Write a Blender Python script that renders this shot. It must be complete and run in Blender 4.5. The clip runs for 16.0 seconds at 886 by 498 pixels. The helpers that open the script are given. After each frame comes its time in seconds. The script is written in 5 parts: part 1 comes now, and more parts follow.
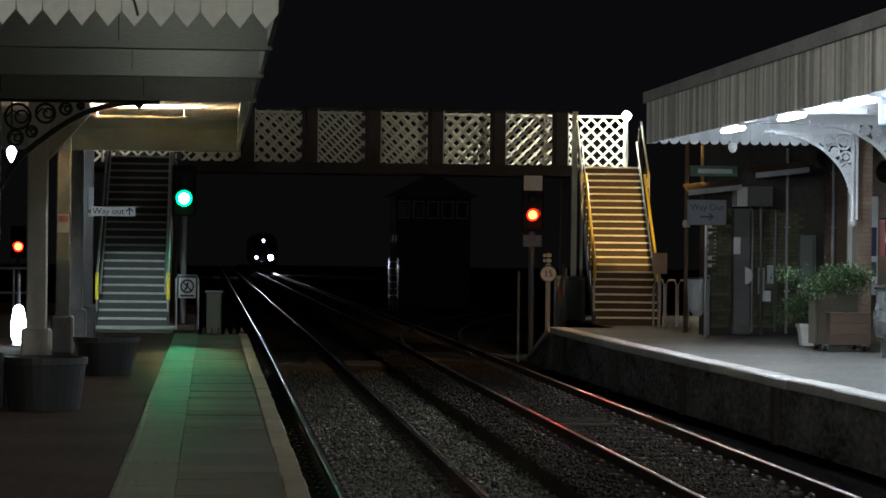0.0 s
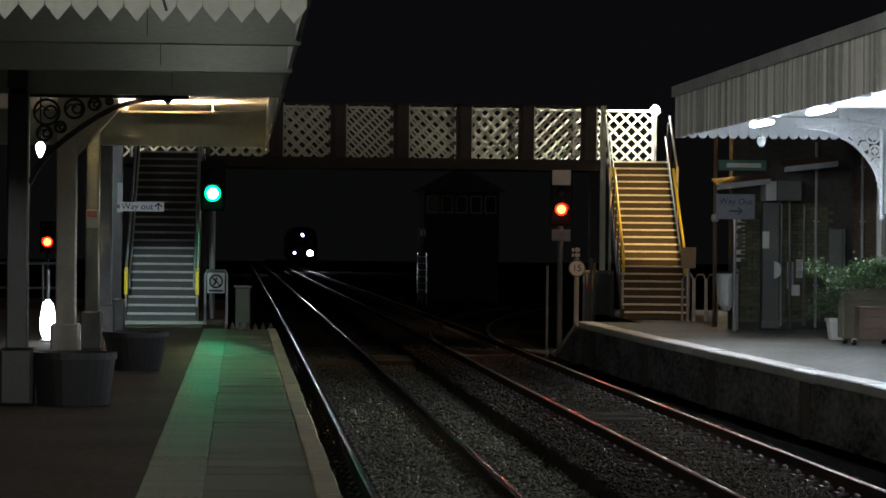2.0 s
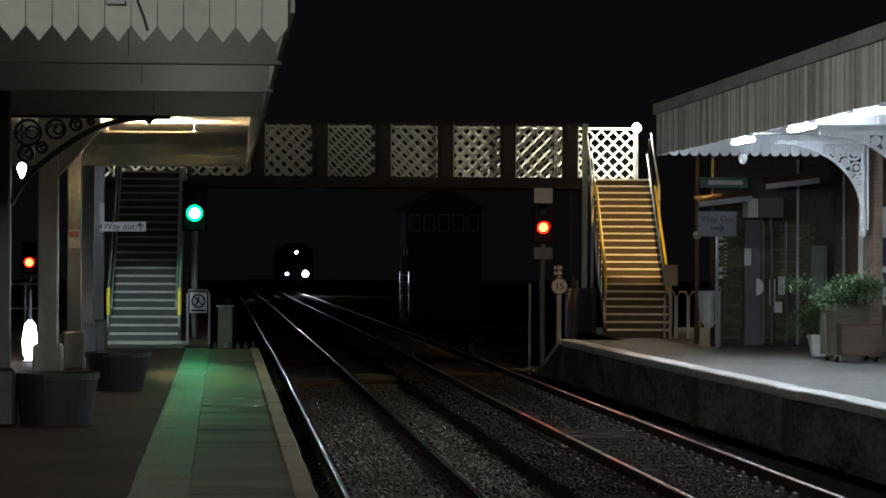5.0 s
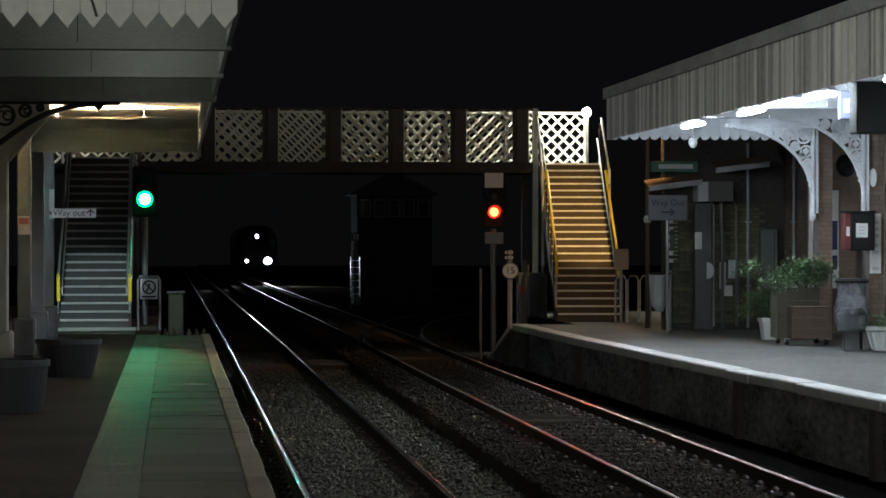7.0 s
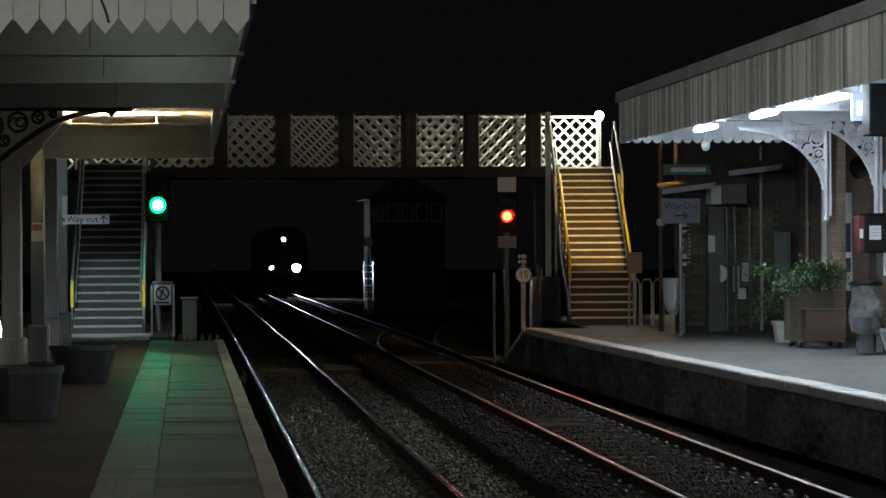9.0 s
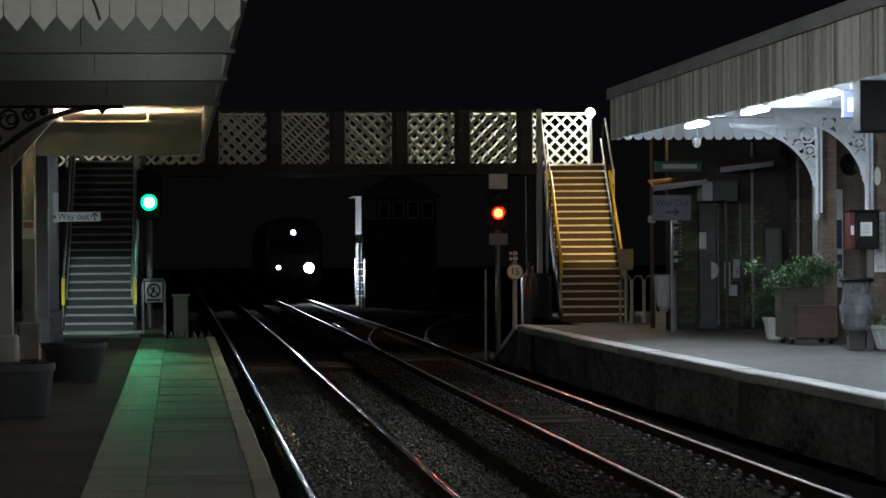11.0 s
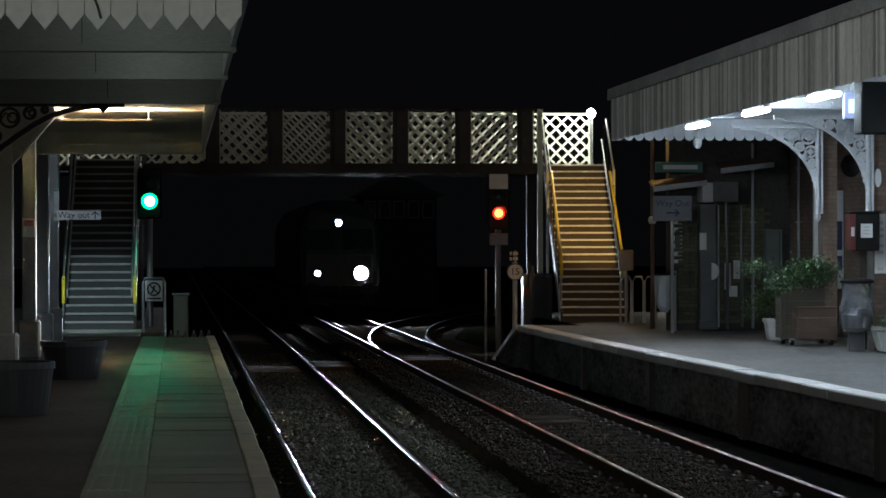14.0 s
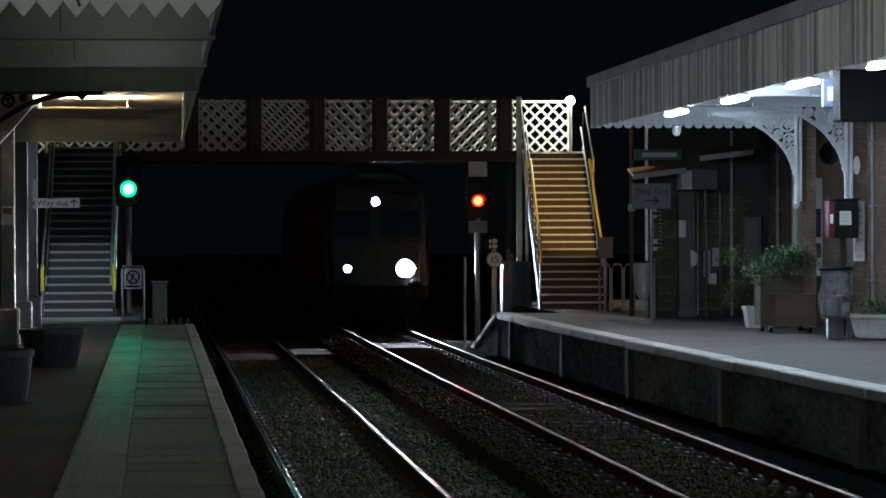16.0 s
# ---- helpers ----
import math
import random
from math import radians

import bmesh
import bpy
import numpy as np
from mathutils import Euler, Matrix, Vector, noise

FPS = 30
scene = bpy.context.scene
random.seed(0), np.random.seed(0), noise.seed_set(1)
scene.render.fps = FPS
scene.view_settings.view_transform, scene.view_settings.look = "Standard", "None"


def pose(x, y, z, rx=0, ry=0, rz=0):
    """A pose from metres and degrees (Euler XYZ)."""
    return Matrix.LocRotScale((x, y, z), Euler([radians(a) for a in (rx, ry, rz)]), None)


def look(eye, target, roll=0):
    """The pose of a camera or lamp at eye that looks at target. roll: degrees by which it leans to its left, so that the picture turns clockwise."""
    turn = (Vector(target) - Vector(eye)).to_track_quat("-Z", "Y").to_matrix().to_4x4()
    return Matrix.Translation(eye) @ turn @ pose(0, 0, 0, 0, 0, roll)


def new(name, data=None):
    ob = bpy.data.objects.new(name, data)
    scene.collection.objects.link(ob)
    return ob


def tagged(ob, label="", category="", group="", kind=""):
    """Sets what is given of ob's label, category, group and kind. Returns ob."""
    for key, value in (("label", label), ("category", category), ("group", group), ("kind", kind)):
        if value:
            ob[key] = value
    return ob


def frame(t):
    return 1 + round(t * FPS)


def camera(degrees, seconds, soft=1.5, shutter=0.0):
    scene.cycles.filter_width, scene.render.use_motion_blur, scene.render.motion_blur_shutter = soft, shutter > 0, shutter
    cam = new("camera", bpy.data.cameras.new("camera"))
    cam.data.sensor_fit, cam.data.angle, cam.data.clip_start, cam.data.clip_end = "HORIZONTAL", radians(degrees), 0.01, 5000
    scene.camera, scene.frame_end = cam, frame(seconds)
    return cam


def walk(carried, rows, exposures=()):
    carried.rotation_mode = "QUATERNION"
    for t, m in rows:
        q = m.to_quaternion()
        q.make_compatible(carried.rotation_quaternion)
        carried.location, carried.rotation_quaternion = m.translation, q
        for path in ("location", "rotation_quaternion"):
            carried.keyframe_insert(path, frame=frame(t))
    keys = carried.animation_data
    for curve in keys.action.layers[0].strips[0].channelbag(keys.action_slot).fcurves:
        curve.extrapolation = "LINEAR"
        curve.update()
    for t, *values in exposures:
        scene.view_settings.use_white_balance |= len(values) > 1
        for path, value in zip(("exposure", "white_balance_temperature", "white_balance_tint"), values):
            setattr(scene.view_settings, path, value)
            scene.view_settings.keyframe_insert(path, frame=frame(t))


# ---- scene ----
cam = camera(17.82, 16.0, soft=1.6)

# seconds, heading to the right of the track, tilt, roll: a tripod head that is panned and nudged
PAN = [
    (0.0, 4.6840, -0.0655, 0.6161), (0.5, 4.6342, -0.1474, 0.6747), (1.0, 4.2237, -0.1489, 0.8239),
    (1.5, 4.2441, -0.2579, 0.8311), (2.0, 4.1060, -0.1789, 0.5259), (2.5, 3.9635, -0.0309, 0.2434),
    (3.0, 3.9763, 0.1551, 0.0917), (3.5, 4.0141, 0.2844, 0.1727), (6.0, 4.9308, -0.0064, 0.1972),
    (6.5, 5.2015, -0.1100, 0.1445), (7.0, 5.4609, -0.1031, 0.0), (7.5, 5.5994, -0.0254, -0.0749),
    (8.0, 5.5967, 0.0428, -0.1245), (8.5, 5.4619, -0.0175, -0.2091), (9.0, 5.1937, -0.0123, -0.2963),
    (11.5, 5.4361, -0.0790, -0.3243), (12.0, 5.4739, -0.0659, -0.2242), (12.5, 5.3899, -0.1602, -0.3368),
    (13.0, 5.3572, -0.1255, -0.3266), (13.5, 5.3588, -0.0555, -0.2428), (14.0, 5.3636, -0.0775, -0.1311),
    (14.5, 5.3717, -0.1530, -0.0252), (15.0, 5.5780, -0.2398, -0.1583), (15.5, 5.6942, -0.2748, -0.2499),
    (16.0, 5.7844, -0.3287, -0.1709)]
EYE = (0.0, 0.0, 1.6)


def head_pose(pan, tilt, roll):
    return pose(*EYE, 0, 0, -pan) @ pose(0, 0, 0, 90 + tilt) @ pose(0, 0, 0, 0, 0, roll)


walk(cam, [(t, head_pose(p, q, r)) for t, p, q, r in PAN], [(0.0, 1.35, 6050, 6), (3.5, 1.35, 6050, 6), (8.0, 1.25, 5900, 6), (11.5, 1.0, 5800, 5), (14.0, 0.8, 5650, 4), (16.0, 0.6, 5500, 4)])

# ---- night sky ----
world = bpy.data.worlds.new("night")
scene.world = world
world.use_nodes = True
world.node_tree.nodes["Background"].inputs["Color"].default_value = (0.64, 0.6, 0.68, 1)
world.node_tree.nodes["Background"].inputs["Strength"].default_value = 0.002


# ---- materials ----
def surface(name, col, rough=0.7, metal=0.0, var=0.25, scale=3.0, fine=40.0, bump=0.3, depth=0.01, stretch=(1, 1, 1),
            per_object=0.0, per_island=0.0, dirt=None, spec=0.5):
    """A painted, mineral or metal surface with wear at two scales."""
    m = bpy.data.materials.new(name)
    m.use_nodes = True
    nt = m.node_tree
    b = nt.nodes["Principled BSDF"]
    tc = nt.nodes.new("ShaderNodeTexCoord")
    mp = nt.nodes.new("ShaderNodeMapping")
    mp.inputs["Scale"].default_value = stretch
    geo = nt.nodes.new("ShaderNodeNewGeometry")
    nt.links.new(geo.outputs["Position"], mp.inputs["Vector"])
    n1 = nt.nodes.new("ShaderNodeTexNoise")
    n1.inputs["Scale"].default_value, n1.inputs["Detail"].default_value = scale, 5
    n2 = nt.nodes.new("ShaderNodeTexNoise")
    n2.inputs["Scale"].default_value, n2.inputs["Detail"].default_value = fine, 4
    nt.links.new(mp.outputs[0], n1.inputs["Vector"])
    nt.links.new(mp.outputs[0], n2.inputs["Vector"])
    add = nt.nodes.new("ShaderNodeMath")
    add.operation = "ADD"
    nt.links.new(n1.outputs["Fac"], add.inputs[0])
    nt.links.new(n2.outputs["Fac"], add.inputs[1])
    last = add.outputs[0]
    for amount, node, out in ((per_object, "ShaderNodeObjectInfo", "Random"), (per_island, "ShaderNodeNewGeometry", "Random Per Island")):
        if amount:
            oi = nt.nodes.new(node)
            ma = nt.nodes.new("ShaderNodeMath")
            ma.operation = "MULTIPLY_ADD"
            ma.inputs[1].default_value = amount
            nt.links.new(oi.outputs[out], ma.inputs[0])
            nt.links.new(last, ma.inputs[2])
            last = ma.outputs[0]
    ramp = nt.nodes.new("ShaderNodeMapRange")
    ramp.inputs["From Min"].default_value = 0.55
    ramp.inputs["From Max"].default_value = 1.45 + per_object + per_island
    nt.links.new(last, ramp.inputs["Value"])
    mix = nt.nodes.new("ShaderNodeMix")
    mix.data_type = "RGBA"
    lo = dirt or tuple(c * (1 - var) for c in col)
    hi = tuple(min(1, c * (1 + var)) for c in col)
    mix.inputs["A"].default_value, mix.inputs["B"].default_value = (*lo, 1), (*hi, 1)
    nt.links.new(ramp.outputs[0], mix.inputs["Factor"])
    nt.links.new(mix.outputs["Result"], b.inputs["Base Color"])
    b.inputs["Metallic"].default_value = metal
    b.inputs["Specular IOR Level"].default_value = spec
    rr = nt.nodes.new("ShaderNodeMapRange")
    rr.inputs["To Min"].default_value, rr.inputs["To Max"].default_value = max(0.05, rough - 0.12), min(1, rough + 0.12)
    nt.links.new(n1.outputs["Fac"], rr.inputs["Value"])
    nt.links.new(rr.outputs[0], b.inputs["Roughness"])
    if bump:
        bp = nt.nodes.new("ShaderNodeBump")
        bp.inputs["Strength"].default_value, bp.inputs["Distance"].default_value = bump, depth
        nt.links.new(n2.outputs["Fac"], bp.inputs["Height"])
        nt.links.new(bp.outputs[0], b.inputs["Normal"])
    return m


def glow(name, col, strength):
    m = bpy.data.materials.new(name)
    m.use_nodes = True
    b = m.node_tree.nodes["Principled BSDF"]
    b.inputs["Base Color"].default_value = (*col, 1)
    b.inputs["Emission Color"].default_value = (*col, 1)
    b.inputs["Emission Strength"].default_value = strength
    return m


def glassy(name, col, rough=0.1, alpha_mix=0.7):
    m = bpy.data.materials.new(name)
    m.use_nodes = True
    b = m.node_tree.nodes["Principled BSDF"]
    b.inputs["Base Color"].default_value = (*col, 1)
    b.inputs["Roughness"].default_value = rough
    b.inputs["Transmission Weight"].default_value = alpha_mix
    return m


TARMAC = surface("tarmac", (0.085, 0.06, 0.045), 0.9, var=0.55, scale=0.8, fine=14, bump=0.5, spec=0.1)
TARMAC_R = surface("worn_asphalt", (0.142, 0.138, 0.126), 0.85, var=0.5, scale=0.45, fine=9, bump=0.4, spec=0.2)
SLAB = surface("paving_slab", (0.12, 0.1, 0.065), 0.62, var=0.5, scale=2, fine=50, per_object=0.9)
TACTILE = surface("tactile_slab", (0.16, 0.15, 0.1), 0.55, var=0.4, scale=2, fine=50, per_object=0.4)
EDGE = surface("edge_paint", (0.36, 0.28, 0.17), 0.75, var=0.35, scale=3, fine=30, dirt=(0.2, 0.18, 0.15), per_object=0.3, spec=0.2)
EDGE_W = surface("white_edge_paint", (0.52, 0.51, 0.47), 0.75, var=0.25, scale=3, fine=30, dirt=(0.4, 0.39, 0.36), per_object=0.3)
BRICK_D = surface("sooty_brick", (0.085, 0.07, 0.06), 0.9, var=0.45, scale=1.2, fine=14, bump=0.6, per_object=0.4)
BRICK = surface("brown_brick", (0.17, 0.12, 0.09), 0.88, var=0.4, scale=1.5, fine=18, bump=0.6, per_object=0.5)
BRICK_P = surface("stained_platform_brick", (0.2, 0.195, 0.19), 0.9, spec=0.0, var=0.8, scale=0.9, fine=6, bump=0.8, depth=0.03, stretch=(1, 0.8, 2.2), dirt=(0.006, 0.005, 0.004))
NEAR_BLACK = surface("near_black", (0.005, 0.0045, 0.004), 1.0, spec=0.0, var=0.5, scale=2, fine=25, bump=1.0, depth=0.03)
MORTAR = surface("mortar", (0.1, 0.09, 0.08), 0.95, var=0.3)
BALLAST = surface("ballast", (0.055, 0.05, 0.042), 0.95, spec=0.0, var=0.55, scale=1.0, fine=22, bump=1.0, depth=0.05)
STONE_R = surface("brake_dust_stone", (0.04, 0.033, 0.027), 0.95, spec=0.0, var=0.5, scale=1.5, fine=30, per_island=0.9, dirt=(0.016, 0.013, 0.011))
STONE = surface("ballast_stone", (0.1, 0.098, 0.078), 0.9, spec=0.0, var=0.5, scale=1.5, fine=30, per_island=0.9, dirt=(0.05, 0.042, 0.035))
EARTH = surface("dark_earth", (0.05, 0.045, 0.035), 0.95, var=0.5, scale=0.4, fine=6, bump=0.8, depth=0.05, spec=0.0)
BOARDS = surface("crossing_timber", (0.06, 0.042, 0.028), 0.95, spec=0.1, var=0.4, scale=2, fine=20, per_object=0.5, stretch=(1, 5, 1))
SLEEPER = surface("sleeper_timber", (0.042, 0.034, 0.028), 0.9, var=0.4, scale=2, fine=30, per_object=0.6, spec=0.0)
RAIL = surface("rail_side", (0.045, 0.028, 0.02), 0.85, 0.0, spec=0.2, var=0.4, scale=4, fine=60)
RAILTOP = surface("rail_head", (0.6, 0.6, 0.6), 0.2, 1.0, var=0.2, scale=6, fine=80, bump=0.05)
RAILTOP_R = surface("dull_rail_head", (0.2, 0.15, 0.13), 0.42, 1.0, var=0.3, scale=6, fine=80, bump=0.1)
CHAIR = surface("rail_chair_iron", (0.07, 0.055, 0.05), 0.7, 0.2, var=0.4)
CREAM_DULL = surface("grey_cream_paint", (0.46, 0.46, 0.4), 0.7, var=0.18, scale=1.5, fine=20, bump=0.1, per_object=0.25)
GREENGREY = surface("grey_green_board", (0.3, 0.32, 0.29), 0.7, var=0.2, scale=1.2, fine=20, stretch=(1, 1, 4))
CEIL = surface("cream_ceiling", (0.6, 0.52, 0.38), 0.7, var=0.15, scale=1.2, fine=15, stretch=(1, 5, 1))
BEIGE = surface("beige_paint", (0.46, 0.42, 0.34), 0.6, var=0.2, scale=3, fine=40)
DARKIRON = surface("dark_iron_paint", (0.03, 0.032, 0.03), 0.45, 0.3, var=0.4)
DARKCOL = surface("dark_grey_paint", (0.1, 0.1, 0.1), 0.35, var=0.3, scale=4)
WHITEIRON = surface("white_iron_paint", (0.72, 0.74, 0.78), 0.5, var=0.12, scale=4, dirt=(0.5, 0.5, 0.5))
WHITEBOARD = surface("white_board", (0.74, 0.76, 0.8), 0.6, var=0.1, scale=3, per_object=0.1)
WEATHERED = surface("weathered_board", (0.64, 0.62, 0.56), 0.85, var=0.55, scale=1.6, fine=26, bump=0.5, stretch=(2.5, 2.5, 0.35),
                    per_object=0.9, dirt=(0.09, 0.085, 0.075))
LEAD = surface("roof_felt", (0.11, 0.11, 0.115), 0.7, var=0.35, scale=2)
LATTICE = surface("cream_lattice_paint", (0.55, 0.53, 0.42), 0.6, var=0.2, scale=3, fine=30)
POSTBROWN = surface("brown_iron_paint", (0.035, 0.027, 0.022), 0.6, 0.2, var=0.3)
PLATE = surface("dull_brown_plate", (0.06, 0.05, 0.042), 0.7, var=0.4, scale=3, fine=25)
DECK = surface("bridge_deck", (0.1, 0.1, 0.1), 0.8, var=0.3)
STEEL = surface("galvanised", (0.45, 0.46, 0.47), 0.4, 0.8, var=0.2, scale=6)
YELLOW = surface("yellow_rail_paint", (0.82, 0.66, 0.05), 0.4, var=0.15, scale=6)
STEP = surface("stair_tread", (0.055, 0.045, 0.036), 0.8, var=0.3, scale=4, fine=60)
RISER = surface("stair_riser", (0.085, 0.062, 0.04), 0.75, var=0.35, scale=4, fine=50, per_object=0.3)
NOSING = surface("stair_nosing", (0.85, 0.8, 0.7), 0.6, var=0.25, scale=5, fine=40)
PLASTIC_D = surface("dark_tub", (0.02, 0.02, 0.02), 0.55, var=0.3, scale=5)
TIMBER_P = surface("planter_timber", (0.11, 0.07, 0.05), 0.7, var=0.35, scale=2, fine=25, stretch=(1, 1, 4), per_object=0.3)
OLIVE_P = surface("olive_brown_timber", (0.075, 0.065, 0.045), 0.75, var=0.4, scale=2, fine=25, stretch=(1, 1, 4), per_object=0.3)
WHITE = surface("white_enamel", (0.75, 0.75, 0.73), 0.4, var=0.08, scale=5)
GREYWHITE = surface("grey_white_board", (0.5, 0.51, 0.52), 0.5, var=0.15, scale=4)
PIPE = surface("grey_pipe_paint", (0.3, 0.31, 0.33), 0.5, var=0.25, scale=4)
BLACK = surface("black_enamel", (0.01, 0.01, 0.01), 0.75, spec=0.25, var=0.3)
BLUE = surface("dark_blue_ink", (0.02, 0.025, 0.07), 0.5, var=0.1)
REDP = surface("red_paint", (0.45, 0.03, 0.02), 0.5, var=0.2)
LEAF = surface("leaf", (0.1, 0.16, 0.07), 0.55, var=0.4, scale=6, fine=30, per_island=0.9, bump=0)
STEM = surface("stem", (0.07, 0.06, 0.03), 0.8)
SOIL = surface("soil", (0.04, 0.03, 0.02), 0.95)
POT_W = surface("white_pot", (0.5, 0.5, 0.47), 0.6, var=0.2, scale=5)
BAG = glassy("clear_refuse_sack", (0.6, 0.62, 0.66), 0.2, 0.85)
LOCO = surface("loco_paint", (0.01, 0.011, 0.013), 0.45, var=0.3, scale=2)
LOCO_Y = surface("loco_front_paint", (0.016, 0.015, 0.01), 0.5, var=0.3, scale=2)
PANE = glassy("dark_pane", (0.03, 0.035, 0.04), 0.06, 0.2)
G_TUBE = glow("tube_light", (0.88, 0.95, 1.0), 72)
G_WARM = glow("warm_lamp", (1.0, 0.76, 0.46), 1000)
G_WHITE = glow("white_lamp", (1.0, 0.95, 0.76), 800)
G_SODIUM = glow("sodium_lamp", (1.0, 0.45, 0.08), 12)
G_GREEN = glow("green_aspect", (0.12, 1.0, 0.4), 16)
G_GREEN_RIM = glow("green_rim", (0.02, 1.0, 0.28), 1.2)
G_RED = glow("red_aspect", (1.0, 0.06, 0.008), 14)
G_RED_RIM = glow("red_rim", (1.0, 0.012, 0.004), 1.6)
G_HEAD = glow("headlight_beam", (0.95, 0.97, 1.0), 1900)
G_MARK = glow("marker_light", (0.85, 0.8, 1.0), 260)
G_BOLL = glow("lit_panel", (0.9, 0.95, 1.0), 6)
G_SMALL = glow("small_lantern", (0.95, 0.97, 1.0), 18)


# ---- mesh helpers ----
class Shape:
    """Collects boxes, prisms and tubes into one mesh."""

    def __init__(self):
        self.v, self.f = [], []

    def add(self, verts, faces):
        n = len(self.v)
        self.v += [tuple(p) for p in verts]
        self.f += [tuple(n + i for i in q) for q in faces]
        return self

    def box(self, x0, x1, y0, y1, z0, z1, c=0.0):
        if c <= 0:
            return self.add([(x0, y0, z0), (x1, y0, z0), (x1, y1, z0), (x0, y1, z0), (x0, y0, z1), (x1, y0, z1), (x1, y1, z1), (x0, y1, z1)],
                            [(3, 2, 1, 0), (4, 5, 6, 7), (0, 1, 5, 4), (1, 2, 6, 5), (2, 3, 7, 6), (3, 0, 4, 7)])
        ring = lambda a, z: [(x0 + a, y0 + c, z), (x0 + c, y0 + a, z), (x1 - c, y0 + a, z), (x1 - a, y0 + c, z),
                             (x1 - a, y1 - c, z), (x1 - c, y1 - a, z), (x0 + c, y1 - a, z), (x0 + a, y1 - c, z)]
        flat = lambda z: [(x0 + c, y0 + c, z)] * 2 + [(x1 - c, y0 + c, z)] * 2 + [(x1 - c, y1 - c, z)] * 2 + [(x0 + c, y1 - c, z)] * 2
        rings = [ring(c * 0.9, z0), ring(0, z0 + c), ring(0, z1 - c), ring(c * 0.9, z1)]
        return self.loft(rings)

    def loft(self, rings, cap=True, closed=True):
        n = len(rings[0])
        faces = [(k * n + i, k * n + (i + 1) % n, (k + 1) * n + (i + 1) % n, (k + 1) * n + i)
                 for k in range(len(rings) - 1) for i in range(n if closed else n - 1)]
        if cap:
            faces += [tuple(reversed(range(n))), tuple((len(rings) - 1) * n + i for i in range(n))]
        return self.add([p for r in rings for p in r], faces)

    def tube(self, points, r, n=8, r1=None):
        """A round bar along points."""
        pts = [Vector(p) for p in points]
        rings = []
        for i, p in enumerate(pts):
            d = (pts[min(i + 1, len(pts) - 1)] - pts[max(i - 1, 0)]).normalized()
            a = d.orthogonal().normalized() if abs(d.z) > 0.99 else d.cross(Vector((0, 0, 1))).normalized()
            b = d.cross(a)
            rad = r if r1 is None else r + (r1 - r) * i / (len(pts) - 1)
            rings.append([p + rad * (a * math.cos(2 * math.pi * k / n) + b * math.sin(2 * math.pi * k / n)) for k in range(n)])
        return self.loft(rings)

    def turned(self, profile, x=0, y=0, n=20):
        """A turned body: profile of (radius, height)."""
        return self.loft([[(x + r * math.cos(2 * math.pi * k / n), y + r * math.sin(2 * math.pi * k / n), z) for k in range(n)] for r, z in profile])

    def prism_y(self, poly, y0, y1):
        """A polygon in x, z drawn out along y."""
        return self.loft([[(x, y0, z) for x, z in poly], [(x, y1, z) for x, z in poly]])

    def prism_x(self, poly, x0, x1):
        """A polygon in y, z drawn out along x."""
        return self.loft([[(x0, y, z) for y, z in poly], [(x1, y, z) for y, z in poly]])

    def ring_y(self, x, z, r, w, y0, y1, n=16):
        """A flat iron ring that faces along y."""
        circ = lambda rad, y: [(x + rad * math.cos(2 * math.pi * k / n), y, z + rad * math.sin(2 * math.pi * k / n)) for k in range(n)]
        loops = [circ(r + w, y0), circ(r + w, y1), circ(r - w, y1), circ(r - w, y0), circ(r + w, y0)]
        return self.loft(loops, cap=False)

    def bar_y(self, pts, w, y0, y1):
        """A flat iron bar of width w along points in x, z."""
        rings = []
        for i, (x, z) in enumerate(pts):
            xa, za = pts[max(i - 1, 0)]
            xb, zb = pts[min(i + 1, len(pts) - 1)]
            d = math.hypot(xb - xa, zb - za) or 1
            nx, nz = -(zb - za) / d * w / 2, (xb - xa) / d * w / 2
            rings.append([(x + nx, y0, z + nz), (x + nx, y1, z + nz), (x - nx, y1, z - nz), (x - nx, y0, z - nz)])
        return self.loft(rings)

    def mesh(self, name, mat, smooth=False):
        me = bpy.data.meshes.new(name)
        me.from_pydata(self.v, [], self.f)
        bm = bmesh.new()
        bm.from_mesh(me)
        bmesh.ops.recalc_face_normals(bm, faces=bm.faces)
        bm.to_mesh(me)
        bm.free()
        me.materials.append(mat)
        if smooth:
            me.shade_smooth()
        return me


def part(name, shape, mat, parent=None, label="", smooth=False):
    ob = new(name, shape.mesh(name, mat, smooth))
    ob.parent = parent
    return tagged(ob, label)


def piece(name, mesh, parent, x=0, y=0, z=0, rz=0):
    ob = new(name, mesh)
    ob.parent = parent
    ob.matrix_basis = pose(x, y, z, 0, 0, rz)
    return ob


def thing(name, label, category, group="", x=0, y=0, z=0, rz=0):
    ob = new(name)
    ob.empty_display_size = 0.2
    ob.matrix_basis = pose(x, y, z, 0, 0, rz)
    return tagged(ob, label, category, group)


def setting(name, shape, mat, label=""):
    return tagged(part(name, shape, mat, None, label), kind="structure")


def lettering(text, size, mat, parent, x, y, z, rz=0, name="lettering"):
    """Flat letters that face -y, centred on x, z."""
    cu = bpy.data.curves.new(name, "FONT")
    cu.body, cu.size, cu.align_x, cu.align_y, cu.extrude = text, size, "CENTER", "CENTER", 0.002
    tmp = bpy.data.objects.new("tmp", cu)
    scene.collection.objects.link(tmp)
    me = bpy.data.meshes.new_from_object(tmp.evaluated_get(bpy.context.evaluated_depsgraph_get()))
    bpy.data.objects.remove(tmp)
    me.materials.clear()
    me.materials.append(mat)
    ob = new(name, me)
    ob.parent = parent
    ob.matrix_basis = pose(x, y, z, 90, 0, rz)
    return ob


